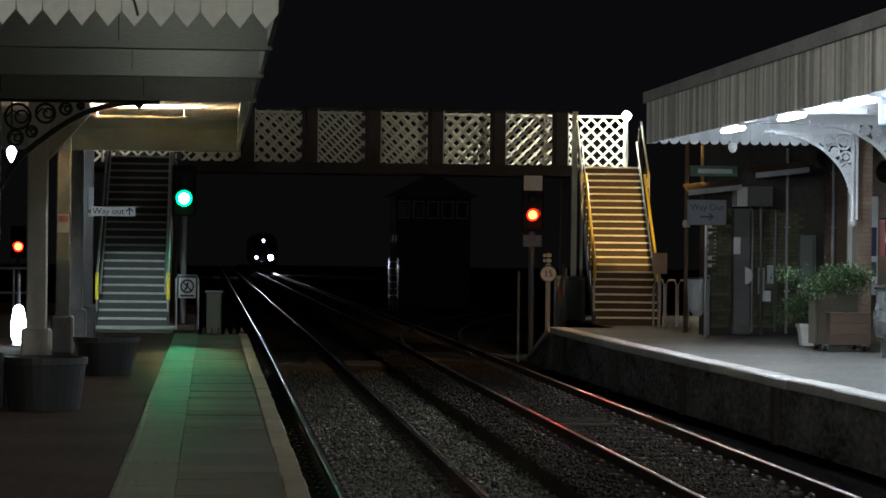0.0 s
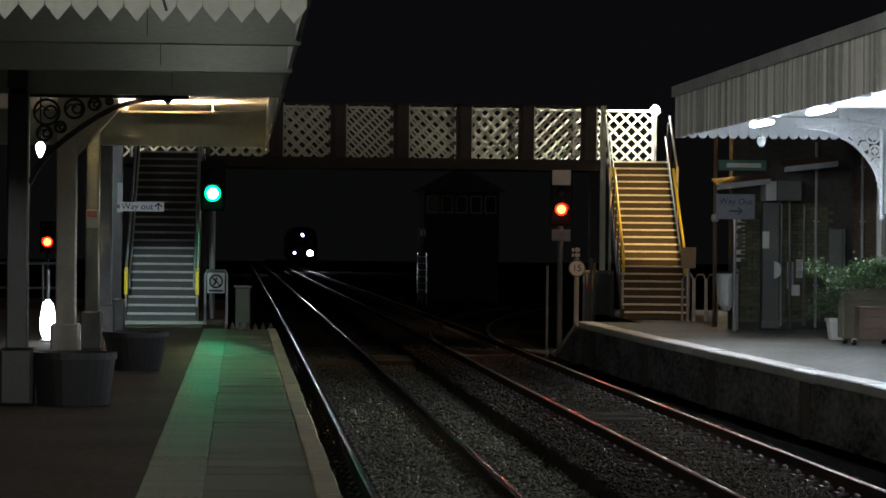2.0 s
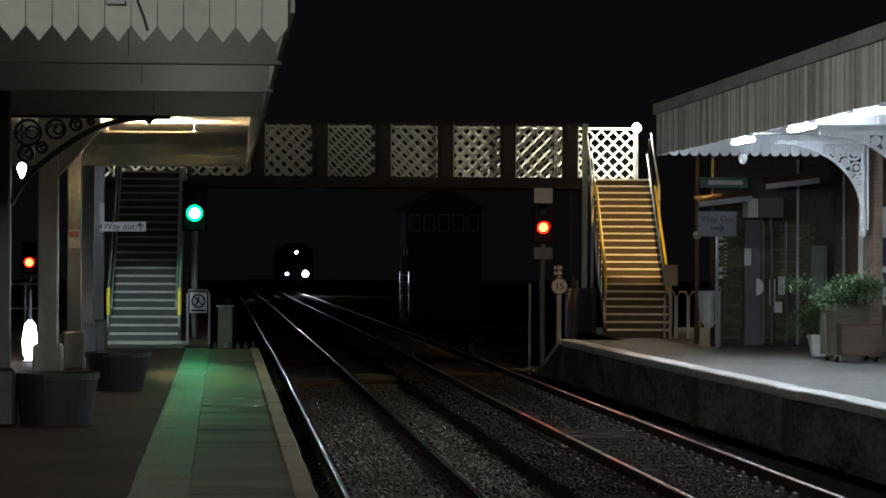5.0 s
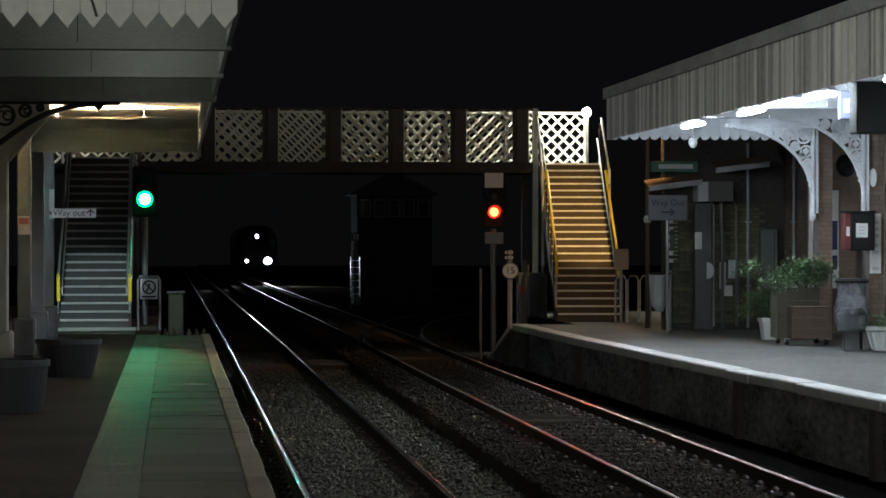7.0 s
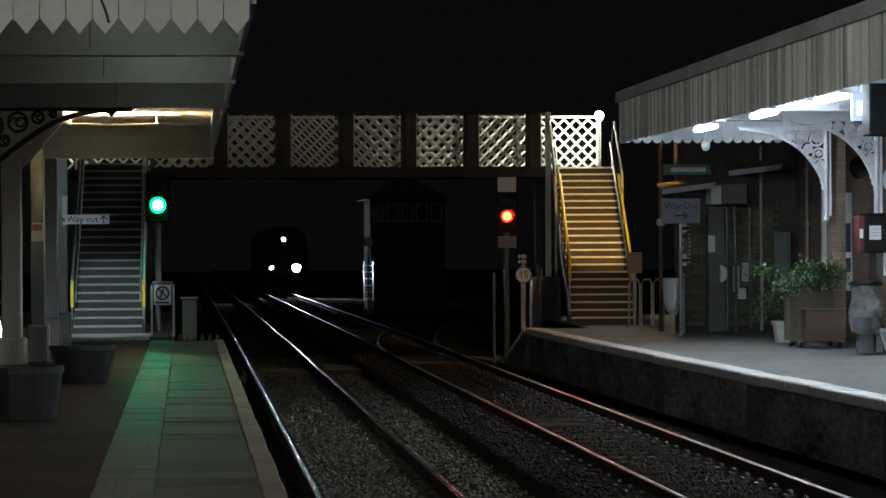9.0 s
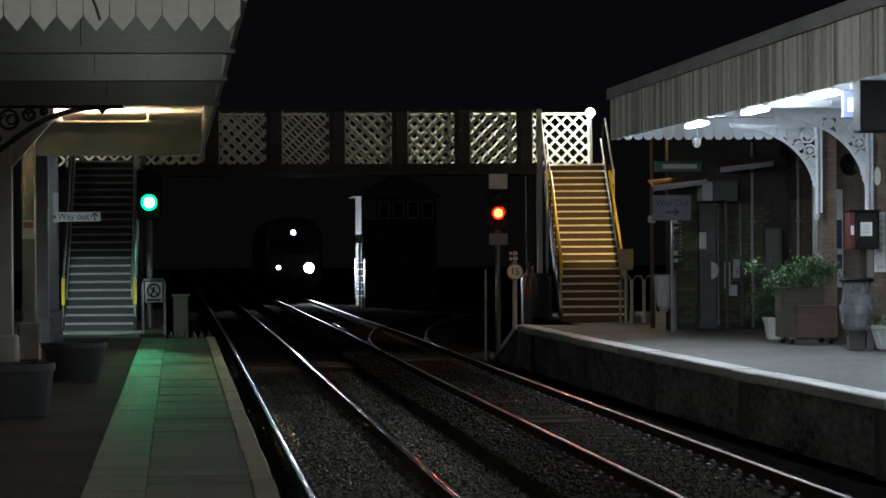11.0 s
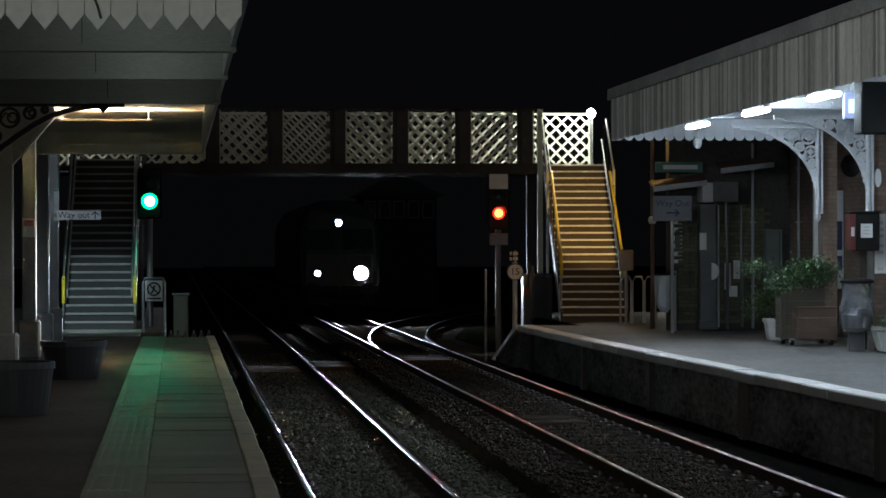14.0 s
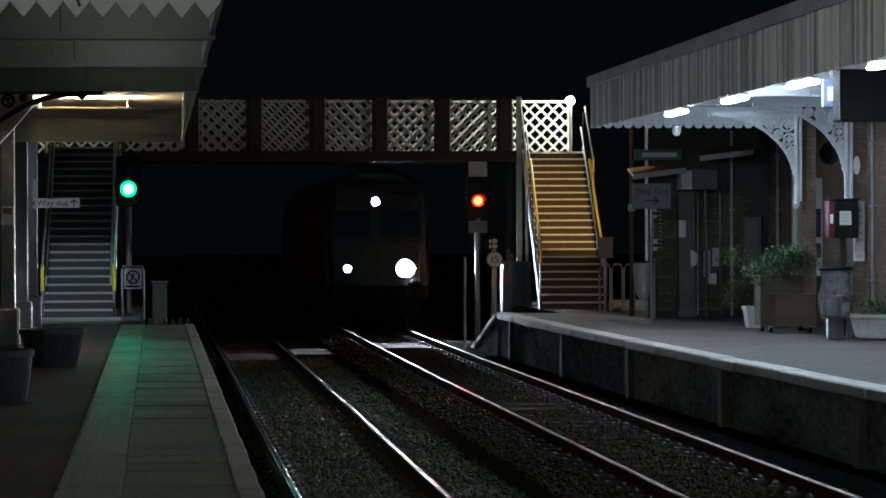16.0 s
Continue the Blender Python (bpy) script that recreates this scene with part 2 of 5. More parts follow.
# ---- levels and lines of the plan ----
RAIL_1, RAIL_2, RAIL_3, RAIL_4 = 1.335, 2.76, 4.45, 5.92
Z_LEFT, Z_RIGHT = -0.915, -0.70
EDGE_L = 0.65


def fall(y):
    """The line falls gently away beyond the bridge."""
    return -0.0023 * max(0.0, y - 75)


def edge_r(y):
    """The right platform's edge, which draws in towards its ramp."""
    return 6.75 + 0.5 * (max(0.0, 58 - y) / 30) ** 1.6


# ---- ground and tracks ----
def ground():
    s = Shape()
    xs = [-400, -60, -12, 0.75, 3.65, 3.75, 7.2, 20, 80, 400]
    hs = {0.75: Z_LEFT - 0.19, 3.65: Z_LEFT - 0.19, 3.75: Z_RIGHT - 0.19, 7.2: Z_RIGHT - 0.19}
    ys = [-60, 10, 40, 75, 120, 180, 300, 600, 2500]
    rows = [[(x, y, hs.get(x, -1.1 if x < 0 else -1.0) + fall(min(y, 400))) for x in xs] for y in ys]
    s.loft(rows, cap=False, closed=False)
    return setting("ground", s, BALLAST, "dark grey-brown ballast and earth along the line")


def rail_object(name, path, parent, head=None):
    """A rail of flat-bottom section along a path of (x, y, z of the head)."""
    prof = [(-0.07, -0.159), (0.07, -0.159), (0.07, -0.148), (0.012, -0.125), (0.012, -0.045), (0.035, -0.036), (0.035, -0.006)]
    prof += [(-p[0], p[1]) for p in reversed(prof[2:])]
    s, top = Shape(), Shape()
    s.loft([[(x + px, y, z + pz) for px, pz in prof] for x, y, z in path])
    crown = [(0.034 * math.sin(a), 0.006 - 0.011 * (1 - math.cos(a)) / (1 - math.cos(1.45))) for a in [-1.45 + 2.9 * i / 14 for i in range(15)]]
    cap = [(-0.03, -0.008), (0.03, -0.008)] + crown[::-1]
    top.loft([[(x + px, y, z + pz) for px, pz in cap] for x, y, z in path])
    r = part(name, s, RAIL, parent, "rusty rail side")
    part("rail_head", top, head or RAILTOP, r, "polished running surface", smooth=True)
    return r


def straight(x, z):
    drift = lambda y: 0.1 * (max(0.0, 50 - y) / 25) ** 1.3 if x > 4 else 0.0
    return [(x + drift(y), y, z + fall(y)) for y in [-20, 0, 10, 15, 20, 25, 30, 35, 40, 45, 50, 60, 70, 75, 80, 90, 100, 120, 150, 180, 220, 270, 330, 420]]


def track(x0, x1, z, label):
    t = thing("railway_track", label, "railway track", "tracks")
    t["kind"] = "structure"
    for x in (x0, x1):
        rail_object("rail", straight(x, z), t, RAILTOP_R if x > 4 else RAILTOP)
    mid = (x0 + x1) / 2
    me = Shape().box(-1.28, 1.28, -0.125, 0.125, -0.13, 0, 0.015).mesh("sleeper", SLEEPER)
    y = 21.0
    k = 0
    chairs = Shape()
    while y < 110:
        bend = 0.1 * (max(0.0, 50 - y) / 25) ** 1.3 if mid > 4 else 0.0
        piece("sleeper", me, t, mid + bend + random.uniform(-0.03, 0.03), y, z - 0.165 + fall(y) + random.uniform(-0.008, 0.004), random.uniform(-0.6, 0.6))
        for xr in (x0, x1):
            for side in (-1, 1):
                cx = xr + bend + side * 0.12
                zz = z - 0.165 + fall(y)
                chairs.box(cx - 0.06, cx + 0.06, y - 0.085, y + 0.085, zz, zz + 0.035)
                chairs.box(cx - 0.03, cx + 0.03, y - 0.05, y + 0.05, zz + 0.03, zz + 0.085, 0.02)
        y += 0.7
        k += 1
    tagged(part("rail_chairs", chairs, CHAIR, t), kind="stuff")
    return t


ground()
# verge sheets: unlit darkness is put into the colour, against the headlight
VERGE = surface("darkened_verge", (0.018, 0.02, 0.012), 1.0, spec=0.0, var=0.6, scale=0.8, fine=8, bump=0.9, depth=0.05)
setting("verge_east", Shape().loft([[(6.75 + w, y, Z_RIGHT - 0.16 + fall(y)), (120, y, Z_RIGHT - 0.1 + fall(y)), (120, y, -2.5), (6.75 + w, y, -2.5)]
                                    for y, w in ((65, 0.6), (75, 0.6), (85, 1.9), (95, 3.6), (110, 6.0), (140, 6.0), (180, 1.0), (260, 0.4), (420, 0.4))]), VERGE, "verge beside the line, coloured near-black to look unlit")
setting("verge_west", Shape().loft([[(-120, y, -1.0 + fall(y)), (0.3, y, -1.06 + fall(y)), (0.3, y, -2.5), (-120, y, -2.5)] for y in (75, 140, 260, 420)]), VERGE, "verge beside the line, coloured near-black to look unlit")
left_track = track(RAIL_1, RAIL_2, Z_LEFT, "straight track with bright rail heads on dark sleepers")
right_track = track(RAIL_3, RAIL_4, Z_RIGHT, "rusty-sided track beside the platform wall with iron chairs")


def turnout():
    """The diverging road that leaves the right-hand track towards a siding."""
    t = thing("turnout", "pair of curved rails that branch off into a siding", "railway points")
    t["kind"] = "structure"
    for x in (RAIL_3, RAIL_4):
        pts = [(x + (s * s) / (2 * 145), 60.9 + s, Z_RIGHT + 0.004 + fall(60.9 + s)) for s in [i * 1.5 for i in range(0, 27)]]
        rail_object("rail", pts, t)
    for x in (RAIL_3 + 0.12,):
        rail_object("check_rail", [(x + 0.06 * (abs(s - 3) / 3) ** 2, 78 + s, Z_RIGHT + 0.01) for s in range(0, 7)], t)
    return t


turnout()


def stones(name, x0, x1, level, mat, label, n, seed):
    """Loose ballast over the bed of one track."""
    rng = np.random.default_rng(seed)
    s = Shape()
    base = [(1, 0, 0), (-1, 0, 0), (0, 1, 0), (0, -1, 0), (0, 0, 1), (0, 0, -1)]
    fc = [(0, 2, 4), (2, 1, 4), (1, 3, 4), (3, 0, 4), (2, 0, 5), (1, 2, 5), (3, 1, 5), (0, 3, 5)]
    for i in range(n):
        y = 24 + 46 * rng.random() ** 1.5
        x = x0 + (x1 - x0) * rng.random()
        if any(abs(x - r) < 0.13 for r in (RAIL_1, RAIL_2, RAIL_3, RAIL_4)):
            continue
        z = level - 0.19 + 0.035 * rng.random()
        if 3.0 < x < 4.3 or x > 6.5:
            z += 0.05 * rng.random()
        r = 0.02 + 0.022 * rng.random()
        sc = r * (0.7 + 0.6 * rng.random(3))
        a = rng.random() * 6.28
        ca, sa = math.cos(a), math.sin(a)
        s.add([(x + sc[0] * (p[0] * ca - p[1] * sa), y + sc[1] * (p[0] * sa + p[1] * ca), z + 0.8 * sc[2] * p[2] + 0.3 * sc[2] * p[0]) for p in base], fc)
    me = bpy.data.meshes.new(name)
    me.from_pydata(s.v, [], s.f)
    me.materials.append(mat)
    return tagged(new(name, me), label, "ballast", kind="stuff")


stones("ballast_stones", 0.9, 3.7, Z_LEFT, STONE, "loose grey-brown ballast stones between the rails", 22000, 5)
stones("ballast_stones", 3.7, 6.4, Z_RIGHT, STONE_R, "loose ballast stones dark with brake dust", 20000, 6)


def crossing_boards():
    """The boarded foot crossing in the sodium light below the bridge, and a pair of cable-trough lids."""
    c = thing("board_crossing", "worn timber boards laid level with the rails", "foot crossing")
    c["kind"] = "structure"
    for x0, x1, z in ((RAIL_1 + 0.1, RAIL_2 - 0.1, Z_LEFT), (RAIL_2 + 0.12, RAIL_3 - 0.12, -0.82), (RAIL_3 + 0.1, RAIL_4 - 0.1, Z_RIGHT)):
        me = Shape().box(x0, x1, -0.14, 0.14, -0.1, 0, 0.012).mesh("board", BOARDS)
        for i in range(9):
            piece("board", me, c, random.uniform(-0.02, 0.02), 59.6 + i * 0.31, z - 0.13 + random.uniform(-0.01, 0.01))
    lid = Shape().box(-0.45, 0.45, -0.22, 0.22, 0, 0.07, 0.02)
    for y in (38.6, 39.5):
        b = thing("timber_block", "dark wet timber laid between the rails", "timber", "timbers", 5.15, y, Z_RIGHT - 0.19, 3)
        part("block", lid, SLEEPER, b)


crossing_boards()


# ---- left platform ----
def left_platform():
    s = Shape()
    s.box(-9, -0.63, -8, 50.2, -1.3, -0.004)
    s.box(-9, -0.3, 50.2, 74, -1.3, -0.006)
    p = setting("pavement_left", s, TARMAC, "dark brown tarmac platform surface")
    # concrete coloured paler, to carry the lamplit patch at the stair foot
    part("lit_patch_landing", Shape().box(-2.9, -0.68, 50.6, 54.5, -0.05, 0.004, 0.01), surface("lit_patch_concrete", (0.34, 0.34, 0.32), 0.8, var=0.25, scale=2, fine=40), p, "pale concrete at the stair foot, lightened as a lit patch")
    wall = Shape().box(-0.3, EDGE_L - 0.06, -8, 50.2, -1.3, -0.06)
    part("platform_wall", wall, BRICK_D, p)
    tac = Shape().box(-0.203, 0.203, -0.2, 0.2, -0.06, 0.0)
    for i in range(6):
        x = -0.165 + i * 0.066
        tac.box(x - 0.014, x + 0.014, -0.19, 0.19, 0.0, 0.008)
    tm = tac.mesh("tactile_slab", TACTILE)
    sm = Shape().box(-0.352, 0.352, -0.293, 0.293, -0.06, 0.0, 0.003).mesh("slab", SLAB)
    em = Shape().box(-0.075, 0.085, -0.448, 0.448, -0.14, 0.004, 0.012).mesh("edge_stone", EDGE)
    sub = Shape().box(-0.66, EDGE_L - 0.08, -8, 50.18, -0.2, -0.05)
    part("bedding", sub, MORTAR, p)
    y = 15.2
    while y < 50.1:
        piece("tactile_slab", tm, p, -0.425 + random.uniform(-0.003, 0.003), y, random.uniform(-0.003, 0.002), random.uniform(-0.15, 0.15))
        y += 0.402
    y = 15.3
    while y < 50:
        piece("slab", sm, p, 0.135, y, random.uniform(-0.007, 0.003), random.uniform(-0.12, 0.12))
        y += 0.603
    y = 15.4
    while y < 49.9:
        piece("edge_stone", em, p, 0.565 + random.uniform(-0.005, 0.005), y, random.uniform(-0.003, 0.003), random.uniform(-0.12, 0.12))
        y += 0.905
    return p


left_platform()


def tub(x, y, r_top, r_bot, h):
    t = thing("planter_tub", "dark round tapered tub standing on the tarmac", "planter", "tubs", x, y)
    n = 28
    part("tub", Shape().turned([(r_bot, 0), (r_top * 0.96, h * 0.86), (r_top, h * 0.87), (r_top, h), (r_top - 0.03, h), (r_top - 0.05, h - 0.06)], n=n), PLASTIC_D, t)
    part("soil", Shape().turned([(r_top - 0.06, h - 0.09), (r_top - 0.06, h - 0.05), (0.1, h - 0.03)], n=n), SOIL, t)
    return t


tub(-1.58, 27.2, 0.415, 0.34, 0.5)
tub(-1.25, 34.3, 0.40, 0.29, 0.46)

# ---- left canopy ----
CX_L = 0.40


def toothed_board(w, z_tip, z_cut, z_top, thick):
    """A valance board with a pointed foot, in x and z, about x = 0."""
    return Shape().prism_y([(-w / 2, z_cut), (0, z_tip), (w / 2, z_cut), (w / 2, z_top), (-w / 2, z_top)], -thick / 2, thick / 2)


def left_canopy():
    c = thing("platform_canopy", "grey-cream timber canopy with a pointed-board valance", "canopy")
    c["kind"] = "structure"
    tooth = toothed_board(0.1405, 2.80, 2.885, 3.95, 0.025).mesh("valance_board", CREAM_DULL)
    n = 0
    x = CX_L - 0.113
    while x > -5:
        piece("valance_board", tooth, c, x, 15.8 + random.uniform(-0.003, 0.003), 0)
        x -= 0.1452
    part("valance_rail", Shape().box(-5, CX_L - 0.04, 15.83, 15.9, 2.892, 3.95), GREENGREY, c)
    for y in (19.8, 23.1, 27.0):
        part("cross_beam", Shape().box(-4.2, CX_L, y - 0.06, y + 0.06, 2.95, 3.5), GREENGREY, c, "boarded cross beam")
        part("beam_moulding", Shape().box(-4.2, CX_L + 0.01, y - 0.1, y - 0.06, 2.95, 3.0), GREENGREY, c)
        part("beam_seam", Shape().box(-0.66, -0.655, y - 0.063, y - 0.06, 2.99, 3.5), BLACK, c)
    part("end_board", Shape().box(-4.2, CX_L - 0.03, 42.45, 42.55, 2.97, 3.62), GREENGREY, c)
    for z in (3.12, 3.3, 3.47):
        part("board_cover", Shape().box(-4.2, CX_L - 0.03, 42.42, 42.45, z, z + 0.03), GREENGREY, c)
    part("side_fascia", Shape().box(CX_L - 0.03, CX_L, 15.9, 42.55, 2.98, 3.95), GREENGREY, c)
    part("corner_strip", Shape().box(CX_L - 0.035, CX_L + 0.02, 42.3, 42.6, 2.9, 3.7), BEIGE, c)
    part("ceiling_boards", Shape().box(-4.2, CX_L - 0.03, 15.9, 42.5, 3.5, 3.56), CEIL, c)
    part("roof", Shape().prism_y([(-5, 4.3), (-5, 3.97), (CX_L + 0.12, 3.96), (CX_L + 0.12, 4.02)], 15.6, 42.7), LEAD, c)
    # a cable and a small clip box on the valance
    part("cable", Shape().tube([(-0.49, 15.77, 3.2), (-0.475, 15.77, 3.02), (-0.44, 15.77, 2.93), (-0.42, 15.78, 2.86)], 0.008, 6), DARKIRON, c)
    part("clip_box", Shape().box(-0.65, -0.54, 15.74, 15.785, 3.0, 3.03, 0.006), DARKCOL, c)
    return c


left_canopy()


def column(y, mat, label, w=0.12):
    c = thing("canopy_column", label, "column", "canopy columns", -2.1, y)
    part("shaft", Shape().box(-w, w, -w, w, 0.5, 3.5, 0.015), mat, c)
    part("base", Shape().box(-w - 0.06, w + 0.06, -w - 0.06, w + 0.06, 0, 0.55, 0.03), mat, c)
    part("cap", Shape().box(-w - 0.05, w + 0.05, -w - 0.05, w + 0.05, 3.32, 3.5, 0.02), mat, c)
    return c


beige_col = column(34.5, BEIGE, "beige riveted steel column with a gusset plate")
part("gusset", Shape().prism_y([(0.1, 2.62), (0.62, 3.2), (0.62, 3.28), (0.1, 3.28)], -0.02, 0.02), BEIGE, beige_col)
part("gusset_flange", Shape().bar_y([(0.12, 2.6), (0.64, 3.19)], 0.03, -0.09, 0.09), BEIGE, beige_col)
for i in range(7):
    part("rivet", Shape().turned([(0.018, 0), (0.014, 0.012), (0.004, 0.017)], n=8), BEIGE, beige_col).matrix_basis = pose(0.07, -0.12, 2.62 + 0.1 * i, 90)
for y in (27.0, 40.5, 44.5, 48.2):
    column(y, DARKCOL if y > 30 else DARKIRON, "dark painted square canopy column", 0.1)


def iron_bracket():
    """The cast-iron spandrel under the beam, full of rings."""
    b = thing("spandrel_bracket", "black cast-iron spandrel bracket with scrolled rings", "bracket", x=-2.0, y=27.0)
    arc = [(0.0, 2.1), (0.05, 2.2), (0.12, 2.31), (0.22, 2.43), (0.35, 2.54), (0.5, 2.65), (0.65, 2.75), (0.8, 2.83), (0.95, 2.88), (1.11, 2.915), (1.42, 2.945)]
    part("arch", Shape().bar_y(arc, 0.05, -0.035, 0.035), DARKIRON, b)
    part("top_bar", Shape().box(0, 1.5, -0.035, 0.035, 2.92, 2.948), DARKIRON, b)
    part("finial", Shape().prism_y([(1.24, 2.92), (1.3, 2.86), (1.36, 2.92)], -0.03, 0.03), DARKIRON, b)
    for x, z, r in ((0.16, 2.78, 0.12), (0.42, 2.815, 0.09), (0.61, 2.86, 0.055), (0.75, 2.89, 0.03), (0.14, 2.58, 0.07), (0.29, 2.64, 0.05)):
        part("ring", Shape().ring_y(x, z, r, 0.013, -0.02, 0.02), DARKIRON, b)
        part("scroll", Shape().ring_y(x + 0.3 * r, z, r * 0.5, 0.01, -0.02, 0.02, 12), DARKIRON, b)
        part("scroll_tail", Shape().bar_y([(x - r, z - 0.2 * r), (x - 0.4 * r, z + 0.5 * r), (x + 0.2 * r, z + 0.1 * r)], 0.018, -0.02, 0.02), DARKIRON, b)
    return b


iron_bracket()


def ceiling_globe(x, y, z, r, mat, label):
    l = thing("ceiling_light", label, "lamp", "canopy lamps", x, y, z)
    part("rose", Shape().turned([(0.05, 3.5 - z), (0.05, 3.47 - z), (0.02, 3.46 - z), (0.02, r * 0.9)], n=14), DARKIRON, l)
    part("globe", Shape().turned([(0.02, r), (r * 0.75, r * 0.6), (r, 0), (r * 0.75, -r * 0.65), (0.02, -r)], n=16), mat, l, "glowing globe")
    return l


up = thing("uplight", "slim cream trough lamp that lights the cream ceiling", "lamp", x=-1.0, y=39.6, z=3.34)
part("trough", Shape().box(-0.65, 0.65, -0.05, 0.05, 0.0, 0.008).box(-0.65, 0.65, -0.055, -0.045, 0.0, 0.024).box(-0.65, 0.65, 0.045, 0.055, 0.0, 0.024), CEIL, up)
part("lamp", Shape().box(-0.6, 0.6, -0.03, 0.03, 0.009, 0.022, 0.004), G_WARM, up, "glowing warm lamp")
for sx in (-0.6, 0.6):
    part("stem", Shape().tube([(sx, 0, 0.005), (sx, 0, 0.16)], 0.005, 6), CEIL, up)
G_BAY = glow("bay_lamp", (1.0, 0.98, 0.9), 7)
G_DIM = glow("dim_bay_lamp", (1.0, 0.96, 0.86), 2.6)
# glow for the unseen fourth globe, added behind a beam to light the column
G_COL = glow("column_fill_glow", (1.0, 0.9, 0.7), 20)
for x, y, z, m in ((-0.2, 18.9, 3.26, G_BAY), (-0.2, 22.3, 3.2, G_BAY), (-0.2, 26.1, 3.26, G_DIM), (-1.2, 29.6, 3.32, G_COL)):
    ceiling_globe(x, y, z, 0.08, m, "dim warm globe between two canopy beams")


def hung_lantern():
    l = thing("lantern", "small white glowing lantern on a thin drop rod", "lantern", x=-2.46, y=35.0, z=2.66)
    part("globe", Shape().turned([(0.01, -0.09), (0.04, -0.03), (0.06, 0.04), (0.04, 0.08), (0.02, 0.1)], n=14), G_SMALL, l)
    part("rod", Shape().tube([(0, 0, 0.1), (0, 0, 0.8)], 0.012), DARKIRON, l)


hung_lantern()


def way_out_left():
    s = thing("way_out_sign", "white way out sign with an upward arrow on the canopy column", "sign", x=-1.66, y=48.0, z=2.12)
    part("panel", Shape().box(-0.37, 0.37, -0.02, 0.02, -0.08, 0.08, 0.005), WHITE, s)
    part("side_panel", Shape().box(-0.42, -0.33, 0.03, 0.06, -0.1, 0.4, 0.005), GREYWHITE, s)
    part("bracket", Shape().box(-0.46, -0.3, 0.02, 0.12, -0.03, 0.03), DARKCOL, s)
    lettering("Way out", 0.15, BLUE, s, -0.08, -0.024, 0)
    part("arrow", Shape().box(0.265, 0.285, -0.026, -0.022, -0.06, 0.05).bar_y([(0.215, 0.0), (0.275, 0.058), (0.335, 0.0)], 0.022, -0.026, -0.022), BLUE, s)


way_out_left()


# ---- footbridge ----
BY0, BY1, ZD, ZT = 65.0, 66.9, 3.44, 4.72


def lattice_mesh(w, z0, z1, y0, name="lattice"):
    """Crossed flat strips that fill a panel of width w."""
    s = Shape()
    h, pitch, half = z1 - z0, 0.29, 0.026
    for sign in (1, -1):
        yy = y0 + (0.008 if sign > 0 else -0.008)
        k = -h
        while k < w + h:
            a, b = (k, z0), (k + h, z1)
            if sign < 0:
                a, b = (k + h, z0), (k, z1)
            t0, t1 = 0.0, 1.0
            dx = b[0] - a[0]
            lo, hi = sorted(((0 - a[0]) / dx, (w - a[0]) / dx))
            t0, t1 = max(t0, lo), min(t1, hi)
            if t1 - t0 > 0.03:
                p = (a[0] + dx * t0, a[1] + h * t0)
                q = (a[0] + dx * t1, a[1] + h * t1)
                s.bar_y([p, q], half * 2, yy - 0.005, yy + 0.005)
            k += pitch
    return s.mesh(name, LATTICE)


def footbridge():
    b = thing("footbridge", "cream lattice footbridge with brown posts over the tracks", "footbridge")
    wide = lattice_mesh(1.06, ZD + 0.06, ZT - 0.05, 0)
    gap = lattice_mesh(0.3, ZD + 0.06, ZT - 0.05, 0)
    for y, xs, opens in ((BY0, -0.46, True), (BY1, -3.34, False)):
        x = xs
        while x < 8.0:
            piece("lattice_panel", wide, b, x, y, 0)
            part("post", Shape().box(x + 1.06, x + 1.16, y - 0.05, y + 0.05, ZD - 0.1, ZT + 0.03, 0.01), POSTBROWN, b)
            if opens and x + 1.16 + 0.27 < 8.3:
                part("plate", Shape().box(x + 1.16, x + 1.43, y - 0.012, y + 0.012, ZD, ZT - 0.02), PLATE, b)
                part("slim_post", Shape().box(x + 1.42, x + 1.445, y - 0.05, y + 0.03, ZD - 0.05, ZT), LATTICE, b)
            elif not opens:
                piece("lattice_panel", gap, b, x + 1.15, y, 0)
            x += 1.447
    piece("lattice_panel", lattice_mesh(1.36, ZD + 0.06, ZT - 0.05, 0), b, 8.42, BY1, 0)
    part("post", Shape().box(8.32, 8.42, BY1 - 0.05, BY1 + 0.05, ZD - 0.1, ZT + 0.03, 0.01), POSTBROWN, b)
    part("post", Shape().box(9.78, 9.88, BY1 - 0.05, BY1 + 0.05, ZD - 0.1, ZT + 0.03, 0.01), LATTICE, b)
    part("near_top_rail", Shape().box(-1.04, 8.38, BY0 - 0.05, BY0 + 0.05, ZT - 0.03, ZT + 0.03, 0.01), POSTBROWN, b)
    part("far_top_rail", Shape().box(-3.4, 9.9, BY1 - 0.05, BY1 + 0.05, ZT - 0.03, ZT + 0.03, 0.01), LATTICE, b)
    part("near_girder", Shape().box(-1.04, 8.38, BY0 - 0.06, BY0 + 0.06, ZD - 0.2, ZD + 0.05), POSTBROWN, b)
    part("far_girder", Shape().box(-3.4, 9.9, BY1 - 0.06, BY1 + 0.06, ZD - 0.2, ZD + 0.05), POSTBROWN, b)
    part("deck", Shape().box(-3.4, 9.9, BY0 + 0.07, BY1 - 0.07, ZD - 0.12, ZD), DECK, b)
    part("end_stanchion", Shape().box(8.3, 8.42, BY0 - 0.07, BY0 + 0.05, 0, ZT + 0.02), LATTICE, b)
    for x, y in ((8.36, BY1), (9.85, BY1), (9.85, BY0), (-1.0, BY1), (-3.3, BY1), (-1.0, BY0), (-3.3, BY0)):
        part("support_column", Shape().box(x - 0.08, x + 0.08, y - 0.08, y + 0.08, -1.3, ZD - 0.12), POSTBROWN, b)
    return b


footbridge()


